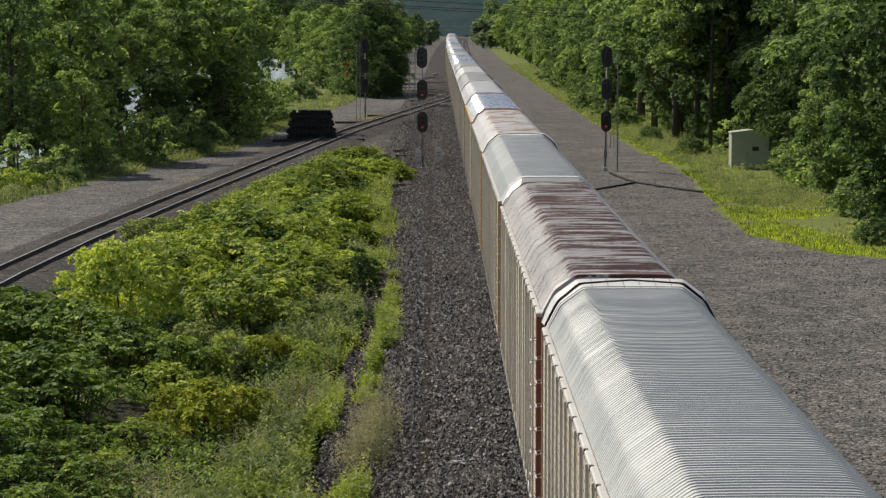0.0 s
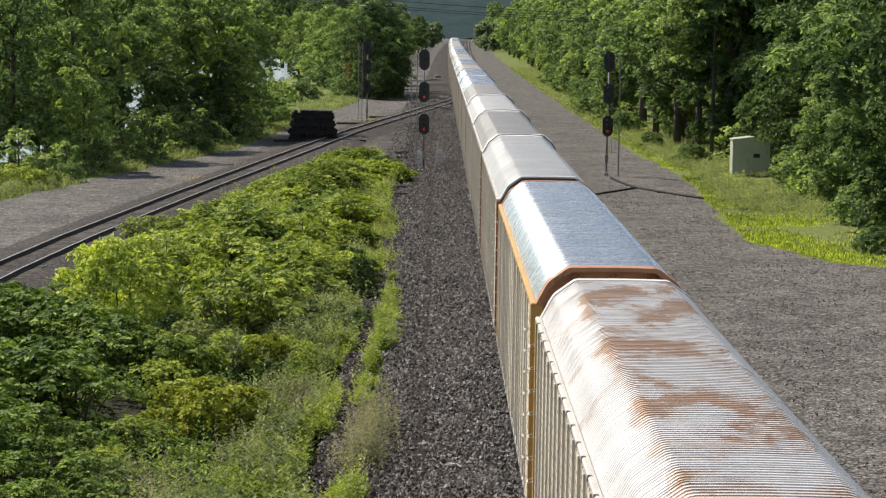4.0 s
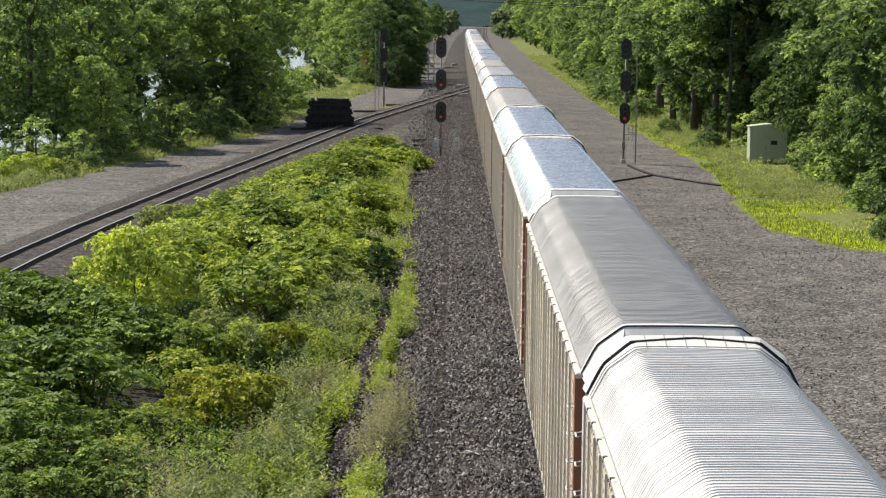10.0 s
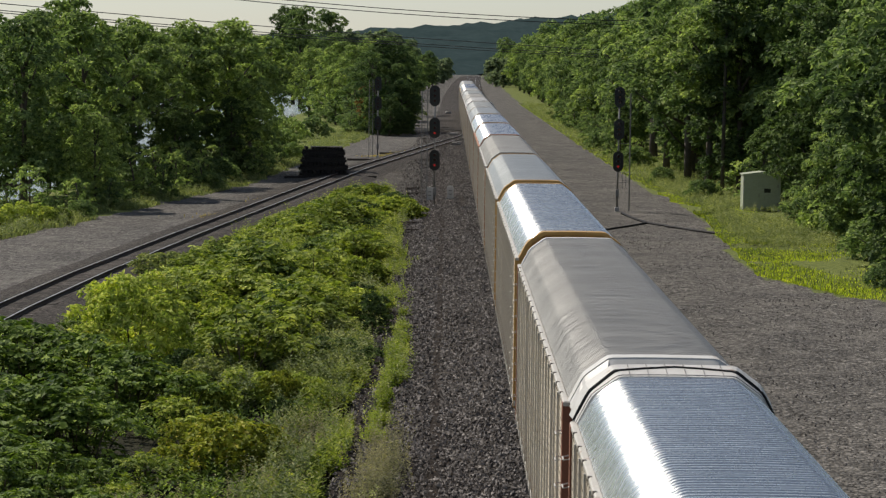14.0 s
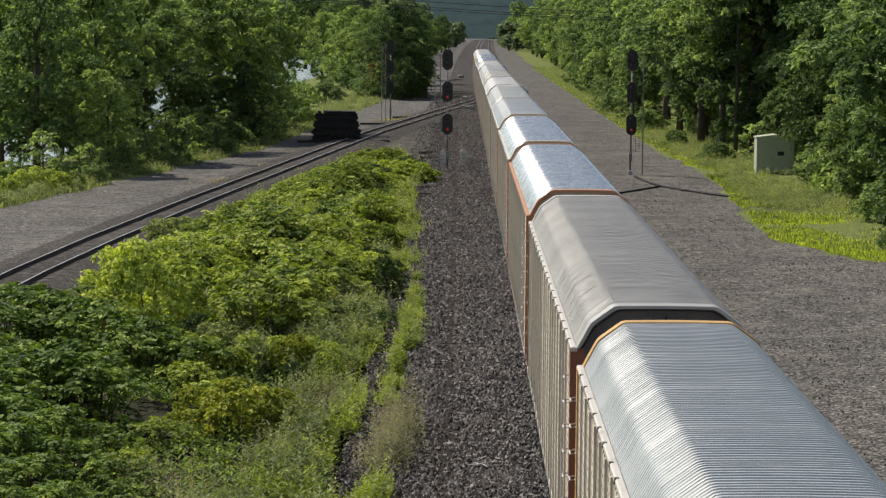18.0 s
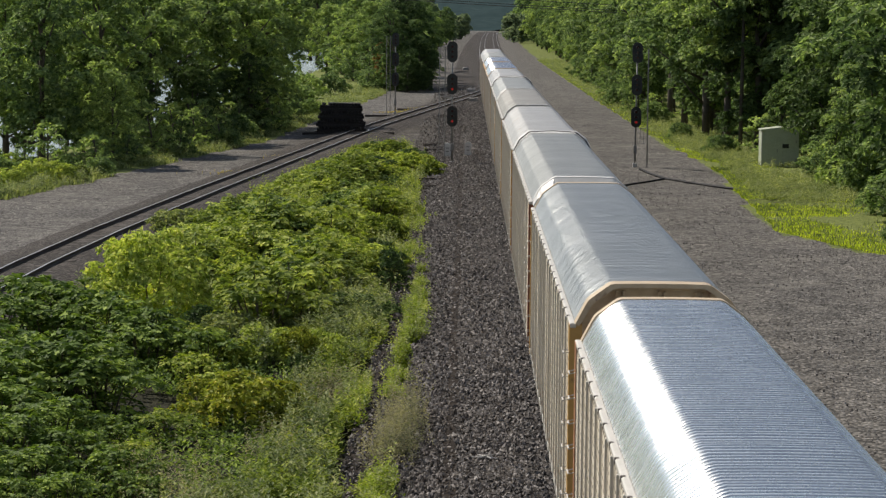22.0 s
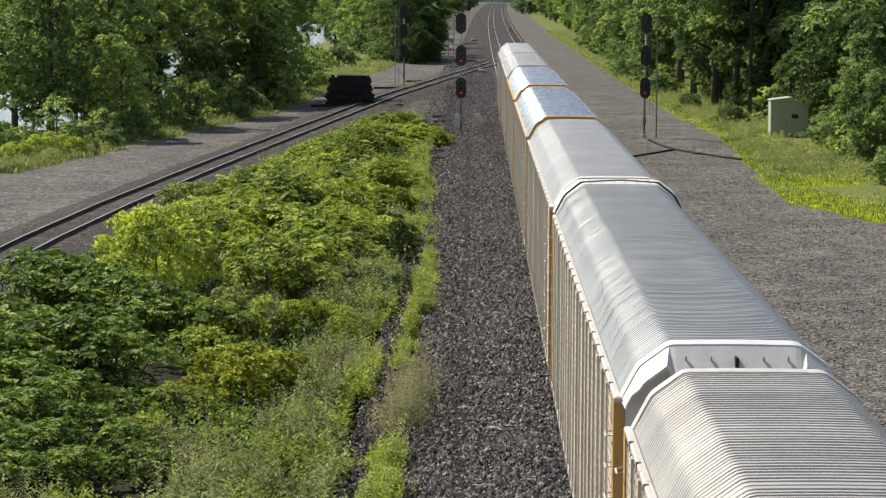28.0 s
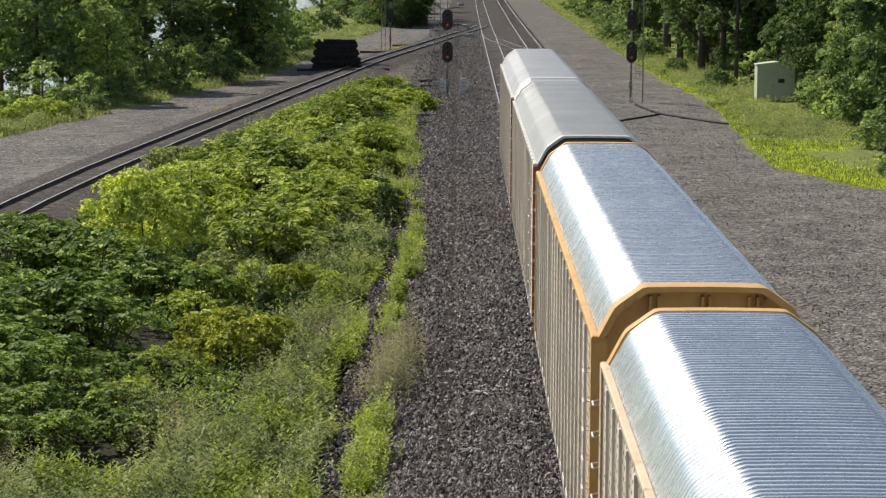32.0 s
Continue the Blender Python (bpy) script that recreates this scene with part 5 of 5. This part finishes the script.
# named shrubs of the waste ground, with the deep sumac mounds and the dark hollows between them
for kind, x, y, h, w in (
    ("yellow", -14.4, 87.4, 3.8, 0.86), ("gold", -9.2, 66.4, 1.75, 1.05), ("gold", -10.4, 68.2, 1.3, 1.0), ("gold", -8.3, 67.5, 1.2, 0.9),
    # the low dark shrub's leaf colour paints the hollow's shade
    ("bright", -9.6, 79.2, 1.3, 1.0), ("bright", -7.8, 79.6, 1.1, 0.9), ("gold", -8.7, 79.0, 1.35, 0.7), ("lush", -10.6, 77.0, 1.1, 0.9), ("dark", -8.5, 77.2, 0.7, 0.8),
    ("upright", -6.2, 98, 2.2, 0.95), ("upright", -6.5, 101.5, 1.9, 1.0), ("dark", -10.5, 103, 1.6, 1.0), ("green", -7.6, 96, 1.3, 1.2), ("green", -6.4, 106, 1.2, 0.9), ("green", -10.6, 90, 1.6, 1.2),
    ("green", -11.2, 82.5, 1.4, 1.1), ("dark", -12.2, 84.5, 1.3, 0.9), ("green", -17.6, 122, 1.7, 1.0), ("green", -16.6, 124, 1.6, 1.0), ("green", -7.0, 86, 1.2, 1.0), ("green", -8.6, 84, 1.1, 1.2),
    ("lush", -11.2, 95, 1.7, 1.2), ("lush", -13.4, 100, 1.7, 1.2), ("lush", -8.8, 108, 1.5, 1.2), ("bright", -15.6, 106, 1.5, 1.2),
):
    shrub(kind, x, y, h, -0.78, w, "shrubs in the weeds")
for x, y, size, kind in (
    (-16.6, 80.5, 1.35, 3), (-18.2, 79.0, 1.2, 3), (-15.0, 79.0, 1.2, 3), (-13.4, 78.0, 1.05, 3), (-17.6, 82.5, 1.3, 3), (-12.2, 79.5, 0.95, 0), (-11.4, 76.5, 0.8, 3), (-13.4, 76.5, 0.9, 3),
    (-14.6, 67.6, 1.3, 3), (-16.0, 69.2, 1.25, 3), (-13.2, 67.0, 1.05, 3), (-15.6, 66.2, 1.1, 3), (-17.4, 68.0, 1.1, 3), (-14.0, 69.6, 1.1, 3), (-11.1, 64.2, 0.66, 0), (-12.6, 62.6, 0.6, 3), (-10.6, 72.0, 0.6, 0), (-11.6, 74.6, 0.7, 0),
    (-13.6, 61.4, 0.9, 3), (-15.2, 62.6, 1.05, 3), (-11.6, 60.4, 0.55, 0), (-12.6, 58.6, 0.75, 3), (-14.2, 58.8, 0.9, 3), (-11.2, 57.0, 0.65, 3), (-13.2, 56.2, 0.75, 3), (-14.6, 55.6, 0.85, 3), (-12.2, 54.4, 0.6, 3), (-10.7, 55.0, 0.55, 3), (-13.6, 53.6, 0.65, 3),
):
    place(SUMAC[kind], x, y, size, 1.0, rng.uniform(0, 360), -0.75, "sumac shrubs")
for i in range(58):
    y = 122 + 330 * (i / 58) ** 1.4
    x = float(np.interp(y, [112, 125, 140, 165, 185, 205, 240, 300, 460], [18.5, 19.5, 21.0, 20.5, 22.8, 17.0, 15.9, 15.6, 16.4])) + rng.uniform(-0.5, 2.2)
    if 200 < y < 268:
        # bare shade under the high crowns
        x += 4.0
    kind = "sapling_light" if rng.random() < 0.35 else "sapling"
    place(TREES[kind], x, y, rng.uniform(1.6, 4.8), HEIGHT[kind], rng.uniform(0, 360), -0.5, "saplings at the wood's edge", rng.uniform(0.9, 1.4))
for i in range(34):
    y = 160 + 110 * (i / 34)
    x = branch_x(y) - float(np.interp(y, [150, 180, 215, 300], [11.5, 9.8, 7.6, 12.5])) - rng.uniform(0, 4.5)
    kind = "sapling_light" if rng.random() < 0.4 else "sapling"
    place(TREES[kind], x, y, rng.uniform(1.5, 4.2), HEIGHT[kind], rng.uniform(0, 360), -0.6, "saplings by the river", rng.uniform(0.9, 1.3))
made = 0
for i in range(1200):
    x, y = rng.uniform(-22, -6.6), 84 + 104 * rng.random() ** 1.15
    if made >= 125 or not in_field(x, y) or noise.noise((x * 0.33, y * 0.2, 14)) < 0.0 or (x < -10.8 and y < 97):
        continue
    kind = ("green", "lush", "lush", "lush", "dark", "bright" if y > 100 else "green")[int(rng.integers(0, 6))]
    h = min(rng.uniform(0.8, 1.8), clear_of_track(x, y, 1.9) - 0.2)
    if h > 0.5:
        shrub(kind, x, y, h, -0.8, rng.uniform(0.9, 1.4), "shrubs in the weeds")
        made += 1
# shrubs along both wood edges
for x, y, h, kind in (
    (-33, 158, 1.7, "edge_light"), (-31.5, 154, 1.3, "bright"), (-30.4, 157, 1.6, "bright"), (-29.2, 160, 1.3, "bright"), (-32.6, 160, 1.7, "bright"), (-34.5, 156, 1.5, "bright"), (-32.2, 152, 1.2, "bright"), (-28.4, 162, 0.9, "lush"), (-35, 163, 2.2, "edge_light"), (-27.5, 165, 1.4, "edge"), (-22.4, 201, 1.7, "edge"), (-22.8, 212, 2.4, "edge"), (-19.4, 262, 1.9, "edge_light"), (-22.5, 290, 2.4, "edge_light"), (-21.0, 330, 3.0, "edge"), (-24, 320, 3.2, "edge_light"), (-14.9, 356, 2.4, "edge"), (-28, 196, 2.4, "edge"), (22.4, 176, 2.6, "edge_light"), (16.6, 196, 1.8, "edge"), (15.6, 222, 1.6, "edge"), (15.4, 252, 2.4, "edge"), (20.4, 138, 2.6, "edge"), (18.0, 121, 1.5, "edge"), (21.6, 156, 3.4, "edge_light"), (15.0, 300, 2.6, "edge"),
):
    shrub(kind, x, y, h, -0.55, 1.0, "shrubs at the wood's edge")


count = 0
for i in range(9000):
    x, y = rng.uniform(-24, -6), 84 + 106 * rng.random() ** 1.1
    if not in_field(x, y) or count >= 230 or (x < -10.8 and y < 97):
        continue
    here = noise.noise((x * 0.22, y * 0.12, 5)) + 0.25 * (x < -9) - 0.4 * (x > -7.6) - 0.3 * (y > 165)
    if here < 0.04 or rng.random() > 0.6:
        continue
    kind = 2 if rng.random() < 0.2 else 3 if rng.random() < 0.15 else int(rng.integers(0, 2))
    size = 0.45 + 0.8 * min(1.0, here) + rng.uniform(0, 0.45)
    tall = (1.5, 1.9, 1.3, 1.9)[kind]
    size = min(size, clear_of_track(x, y, size * tall + 0.3) / tall)
    if size < 0.35:
        continue
    place(SUMAC[kind], x, y, size, 1.0, rng.uniform(0, 360), -0.75, "sumac shrubs")
    count += 1


def weeds(name, spots, leaf, label, tall, per=12, size=0.16):
    """Upright stalks with narrow leaves up their length."""
    S = np.array(spots, float)
    n = len(S)
    lump = np.array([noise.noise((x * 0.9, y * 0.6, 31)) + 0.7 * noise.noise((x * 2.6, y * 1.8, 7)) for x, y, z in spots])
    h = tall * (0.5 + 0.5 * rng.random(n)) * (1.05 + 0.9 * lump)
    lean = rng.normal(0, 0.14, (n, 2))
    A, F, D, L = [], [], [], []
    for k in range(per):
        u = 0.25 + 0.75 * (k + rng.random(n)) / per
        p = np.stack([S[:, 0] + lean[:, 0] * h * u, S[:, 1] + lean[:, 1] * h * u, S[:, 2] + h * u], 1)
        a = rng.uniform(0, 6.28, n)
        D.append(unit(np.stack([np.cos(a), np.sin(a), 0.55 + 0 * a], 1)))
        F.append(unit(np.stack([0 * a, 0 * a, 1 + 0 * a], 1) + rng.normal(0, 0.3, (n, 3))))
        A.append(p)
        L.append(size * (0.7 + 0.6 * rng.random(n)) * (1.25 - 0.6 * u))
    A, F, D, L = (np.concatenate(q) for q in (A, F, D, L))
    ob = new(name, leaf_mesh(name, [leaf_quads(A, F, D, L, L * 0.40, 0.05)], M[leaf]))
    tagged(ob, label, "weeds", kind="stuff")


def blades(name, spots, leaf, label, tall, wide=0.03):
    """Grass: single bent blades."""
    S = np.array(spots, float)
    n = len(S)
    a = rng.uniform(0, 6.28, n)
    out = np.stack([np.cos(a), np.sin(a), 0 * a], 1)
    side = np.stack([-np.sin(a), np.cos(a), 0 * a], 1)
    h = (tall * (0.5 + 0.8 * rng.random(n)))[:, None]
    w = wide * (0.7 + 0.6 * rng.random(n))[:, None]
    up = np.array([0, 0, 1.0])
    v = np.stack([S - side * w, S + up * h * 0.6 + out * h * 0.15 + side * w * 0.8, S + up * h + out * h * 0.4, S + up * h * 0.6 + out * h * 0.15 - side * w * 0.8], 1).reshape(-1, 3)
    tagged(new(name, sheet_mesh(name, v, np.arange(len(v)).reshape(-1, 4), M[leaf], False)), label, "grass", kind="stuff")


rod, pale, bright = [], [], []
while len(rod) < 8000:
    x, y = rng.uniform(-24, -6), 82 + 110 * rng.random() ** 1.3
    if in_field(x, y) and noise.noise((x * 0.5, y * 0.3, 9)) > 0.0 and not (x < -11 and y < 90) and clear_of_track(x, y, 1.2) > 1.0:
        rod.append((x, y, -0.78))
weeds("field_weeds", rod, "leaf_rod", "tall green weeds and goldenrod filling the waste ground", 1.0, 12, 0.22)
while len(pale) < 5600:
    x, y = rng.uniform(-15.5, -6.1), 46 + 50 * rng.random()
    front = y < 51.3 + 3.8 * max(0.0, x + 10) or (77 < y < 81.5 and -10.5 < x < -7)
    if in_field(x, y) and (front or x > -8.2 + 0.5 * noise.noise((0, y * 0.3, 4)) or (y > 80 and x > -10.2)) and not (74 < y < 77.5) and noise.noise((x * 0.6, y * 0.35, 19)) > (-0.5 if y < 55 else -0.15):
        pale.append((x, y, -0.78))
weeds("pale_weeds", [p for p in pale if noise.noise((p[0] * 0.7, p[1] * 0.35, 50)) < 0.1], "leaf_sage", "pale grey-green goldenrod weeds at the field's edge", 1.2, 15, 0.17)
weeds("light_weeds", [p for p in pale if noise.noise((p[0] * 0.7, p[1] * 0.35, 50)) >= 0.1], "leaf_sumac", "fresh green weeds at the field's edge", 0.95, 12, 0.2)
seedy = [(x + rng.normal(0, 0.5), y + rng.normal(0, 0.9), -0.78) for x, y in ((-12.8, 50.5), (-9.4, 54), (-8.0, 61.5), (-7.4, 68), (-7.0, 71.5), (-12.4, 88.5), (-10.6, 57)) for i in range(150)]
weeds("seeding_weeds", seedy, "leaf_dry", "dry pinkish-grey seeding weeds in the field", 1.3, 12, 0.09)
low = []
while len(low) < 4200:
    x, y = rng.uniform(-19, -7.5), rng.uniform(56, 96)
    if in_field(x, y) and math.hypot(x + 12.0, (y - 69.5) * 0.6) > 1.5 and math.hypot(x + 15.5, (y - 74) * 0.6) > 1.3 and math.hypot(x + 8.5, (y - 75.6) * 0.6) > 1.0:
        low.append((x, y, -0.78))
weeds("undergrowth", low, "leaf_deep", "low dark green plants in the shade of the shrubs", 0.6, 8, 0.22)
while len(bright) < 9000:
    x, y = rng.uniform(-20, -6.2), rng.uniform(132, 199)
    if in_field(x, y) and noise.noise((x * 0.2, y * 0.15, 2)) > -0.25 and clear_of_track(x, y, 1.2) > 1.0:
        bright.append((x, y, -0.78))
weeds("field_bright_weeds", bright, "leaf_sumac", "bright yellow-green weeds in the sun", 1.15, 10, 0.20)
fringe = []
while len(fringe) < 3400:
    y = 46.5 + 58 * rng.random()
    tuft = noise.noise((3, y * 0.55, 8)) + 0.5 * noise.noise((9, y * 1.7, 2)) + (0.35 if 81 < y < 92 or y < 57 else 0) - (1.0 if 58 < y < 69 else 0)
    if tuft > 0.12:
        fringe.append((-5.15 - (0.2 if y < 80 else 0) + rng.normal(0, 0.10 + 0.16 * min(1, tuft)), y, -0.42))
for x0, y0, w, l, n in ((-6.3, 70, 0.15, 2.5, 160), (-6.0, 112, 0.4, 4, 260), (-6.2, 130, 0.4, 8, 400)):
    fringe += [(x0 + rng.normal(0, w), y0 + rng.normal(0, l * 0.6), -0.42) for i in range(n)]
weeds("verge_weeds", fringe[::2], "grass", "bright green weeds growing through the ballast edge", 0.62, 12, 0.13)
weeds("verge_herbs", fringe[1::5], "leaf_rod", "mid-green herbs growing through the ballast edge", 0.7, 12, 0.15)
dry = [(-5.15 + rng.normal(0, 0.3), 60.5 + rng.normal(0, 1.2), -0.42) for i in range(420)] + [(-4.9 + rng.normal(0, 0.25), 64.5 + rng.normal(0, 1.5), -0.42) for i in range(260)]
weeds("dry_weeds", dry, "leaf_dry", "dry pinkish-grey seeding weeds beside the ballast", 1.35, 14, 0.09)

grass = []
while len(grass) < 60000:
    near = rng.random() < 0.62
    y = 112 + (78 * rng.random() if near else 60 + 420 * rng.random() ** 2.0)
    lo = float(np.interp(y, [110, 116, 127, 151, 173, 231, 310, 900], [19.2, 15.4, 12.5, 13.2, 14.3, 13.3, 13.0, 13.4])) + 0.5 * noise.noise((y * 0.2, 3, 0))
    x = lo + abs(rng.normal(0, (3.2 if y < 150 else 1.9) if near else 1.2))
    if noise.noise((x * 0.45, y * 0.16, 6)) + rng.uniform(-0.3, 0.3) > -0.12 + 0.06 * (x - lo):
        grass.append((x, y, -0.46))
blades("verge_grass", [g for i, g in enumerate(grass) if i % 3 and (g[1] < 205 or i % 4 == 1)], "lawn", "bright yellow-green grass along the stone yard's edge", 0.18, 0.032)
blades("verge_rough_grass", grass[::3], "leaf_rod", "rough green grass along the stone yard's edge", 0.26, 0.024)
dull = [(x + abs(rng.normal(1.6, 1.6)) + 0.6, y + rng.normal(0, 3), z) for x, y, z in grass[::2] if y > 150]
dull = [p for p in dull if not (16.5 < p[0] < 22 and 168 < p[1] < 185)]
weeds("verge_dull_weeds", dull, "leaf_rod", "grey-green weeds between grass and wood", 0.62, 8, 0.17)
grass = []
while len(grass) < 26000:
    y = 140 + 230 * rng.random() ** 1.4
    hi = branch_x(min(y, 345)) - float(np.interp(y, [60, 120, 150, 180, 215, 300, 345], [16, 13, 10.5, 8.5, 6.5, 11, 14]))
    x = hi - abs(rng.normal(0, 2.4)) + 0.5 + 0.8 * noise.noise((y * 0.2, 1, 7))
    if noise.noise((x * 0.4, y * 0.16, 12)) > -0.1:
        grass.append((x, y, -0.5))
blades("road_verge_grass", grass[::2], "leaf_rod", "rough green grass between the stone road and the trees", 0.38, 0.04)
weeds("road_verge_weeds", [(x - 0.6, y, z) for x, y, z in grass[1::4]], "leaf_rod", "rough weeds between the stone road and the trees", 0.7, 8, 0.2)


tall_weeds = [(19.4 + rng.normal(0, 2.2), 181.2 + rng.normal(0, 0.6), -0.46) for i in range(90)] + [(17.5 + rng.normal(0, 1.2), 160 + rng.normal(0, 9), -0.46) for i in range(500)]
weeds("cabinet_weeds", tall_weeds, "leaf_rod", "tall grey-green weeds round the cabinet", 0.55, 9, 0.16)
straw = [(x + rng.normal(0, 1.0), y + rng.normal(0, 1.2), -0.42) for x, y in ((-10.5, 272), (-8.6, 276), (-7.4, 283), (-16, 186), (-18.5, 168)) for i in range(160)]
blades("straw_patches", straw, "straw", "dry yellow straw lying by the tracks", 0.22, 0.05)

# ---- loose stones, last ----
def stones(name, n, spot, low, high, label):
    """Broken stone, every piece an uneven lump of its own."""
    base = np.array([(1, 0, 0), (-1, 0, 0), (0, 1, 0), (0, -1, 0), (0, 0, 1), (0, 0, -1)], float)
    tri = np.array([(0, 2, 4), (2, 1, 4), (1, 3, 4), (3, 0, 4), (2, 0, 5), (1, 2, 5), (3, 1, 5), (0, 3, 5)])
    c = np.array([spot() for i in range(n)])
    s = rng.uniform(low, high, (n, 1, 1)) * rng.uniform(0.6, 1.25, (n, 6, 1))
    a = rng.uniform(0, 6.28, n)
    rot = np.stack([np.stack([np.cos(a), -np.sin(a), 0 * a], 1), np.stack([np.sin(a), np.cos(a), 0 * a], 1), np.stack([0 * a, 0 * a, 1 + 0 * a], 1)], 1)
    v = np.einsum("nij,nkj->nki", rot, (base[None] + rng.normal(0, 0.25, (n, 6, 3))) * s) + c[:, None]
    f = tri[None] + (np.arange(n) * 6)[:, None, None]
    m, t, b = shader(name + "_grey")
    g = t.nodes.new("ShaderNodeNewGeometry")
    t.links.new(ramp(t, g.outputs["Random Per Island"], [(0.0, (0.03, 0.026, 0.024)), (0.6, (0.135, 0.122, 0.114)), (1.0, (0.30, 0.278, 0.262))]), b.inputs["Base Color"])
    b.inputs["Roughness"].default_value = 0.9
    tagged(new(name, sheet_mesh(name, v.reshape(-1, 3), f.reshape(-1, 3), m, False)), label, "stones", kind="stuff")


def ballast_spot():
    y = 46 + 320 * rng.random() ** 2.4
    x = rng.uniform(-6.3, -1.0)
    while (abs(x + 3.72) < 0.15 or abs(x + 6.0) < 0.25) and rng.random() < 0.6:
        x = rng.uniform(-6.3, -1.0)
    return (x, y, (-0.17 if x > -4.7 else max(-0.335, -0.17 - (-4.7 - x) * 0.2)) + rng.uniform(-0.02, 0.02))


stones("ballast_stones", 66000, ballast_spot, 0.03, 0.072, "loose angular grey ballast stones")
stones("junction_stones", 5000, lambda: (rng.uniform(-7.5, -1.2), 150 + 210 * rng.random(), -0.20 + rng.uniform(-0.14, 0.02)), 0.04, 0.08, "dark broken stone round the junction")
stones("yard_stones", 7000, lambda: (6.0 + 9.5 * rng.random(), 46 + 130 * rng.random() ** 1.7, -0.41), 0.018, 0.045, "loose small stones in the yard")
for proto in list(TREES.values()) + list(SHRUB.values()) + SUMAC:
    for o in (*proto.children_recursive, proto):
        bpy.data.objects.remove(o)


def motions():
    times = [-1.0] + [float(t) for t in range(0, 33, 2)] + [33.0]
    for k, car in enumerate(CARS):
        walk(car, [(t, car_pose(FIRST + PITCH * (k - 1) - SPEED * t)) for t in times])


motions()
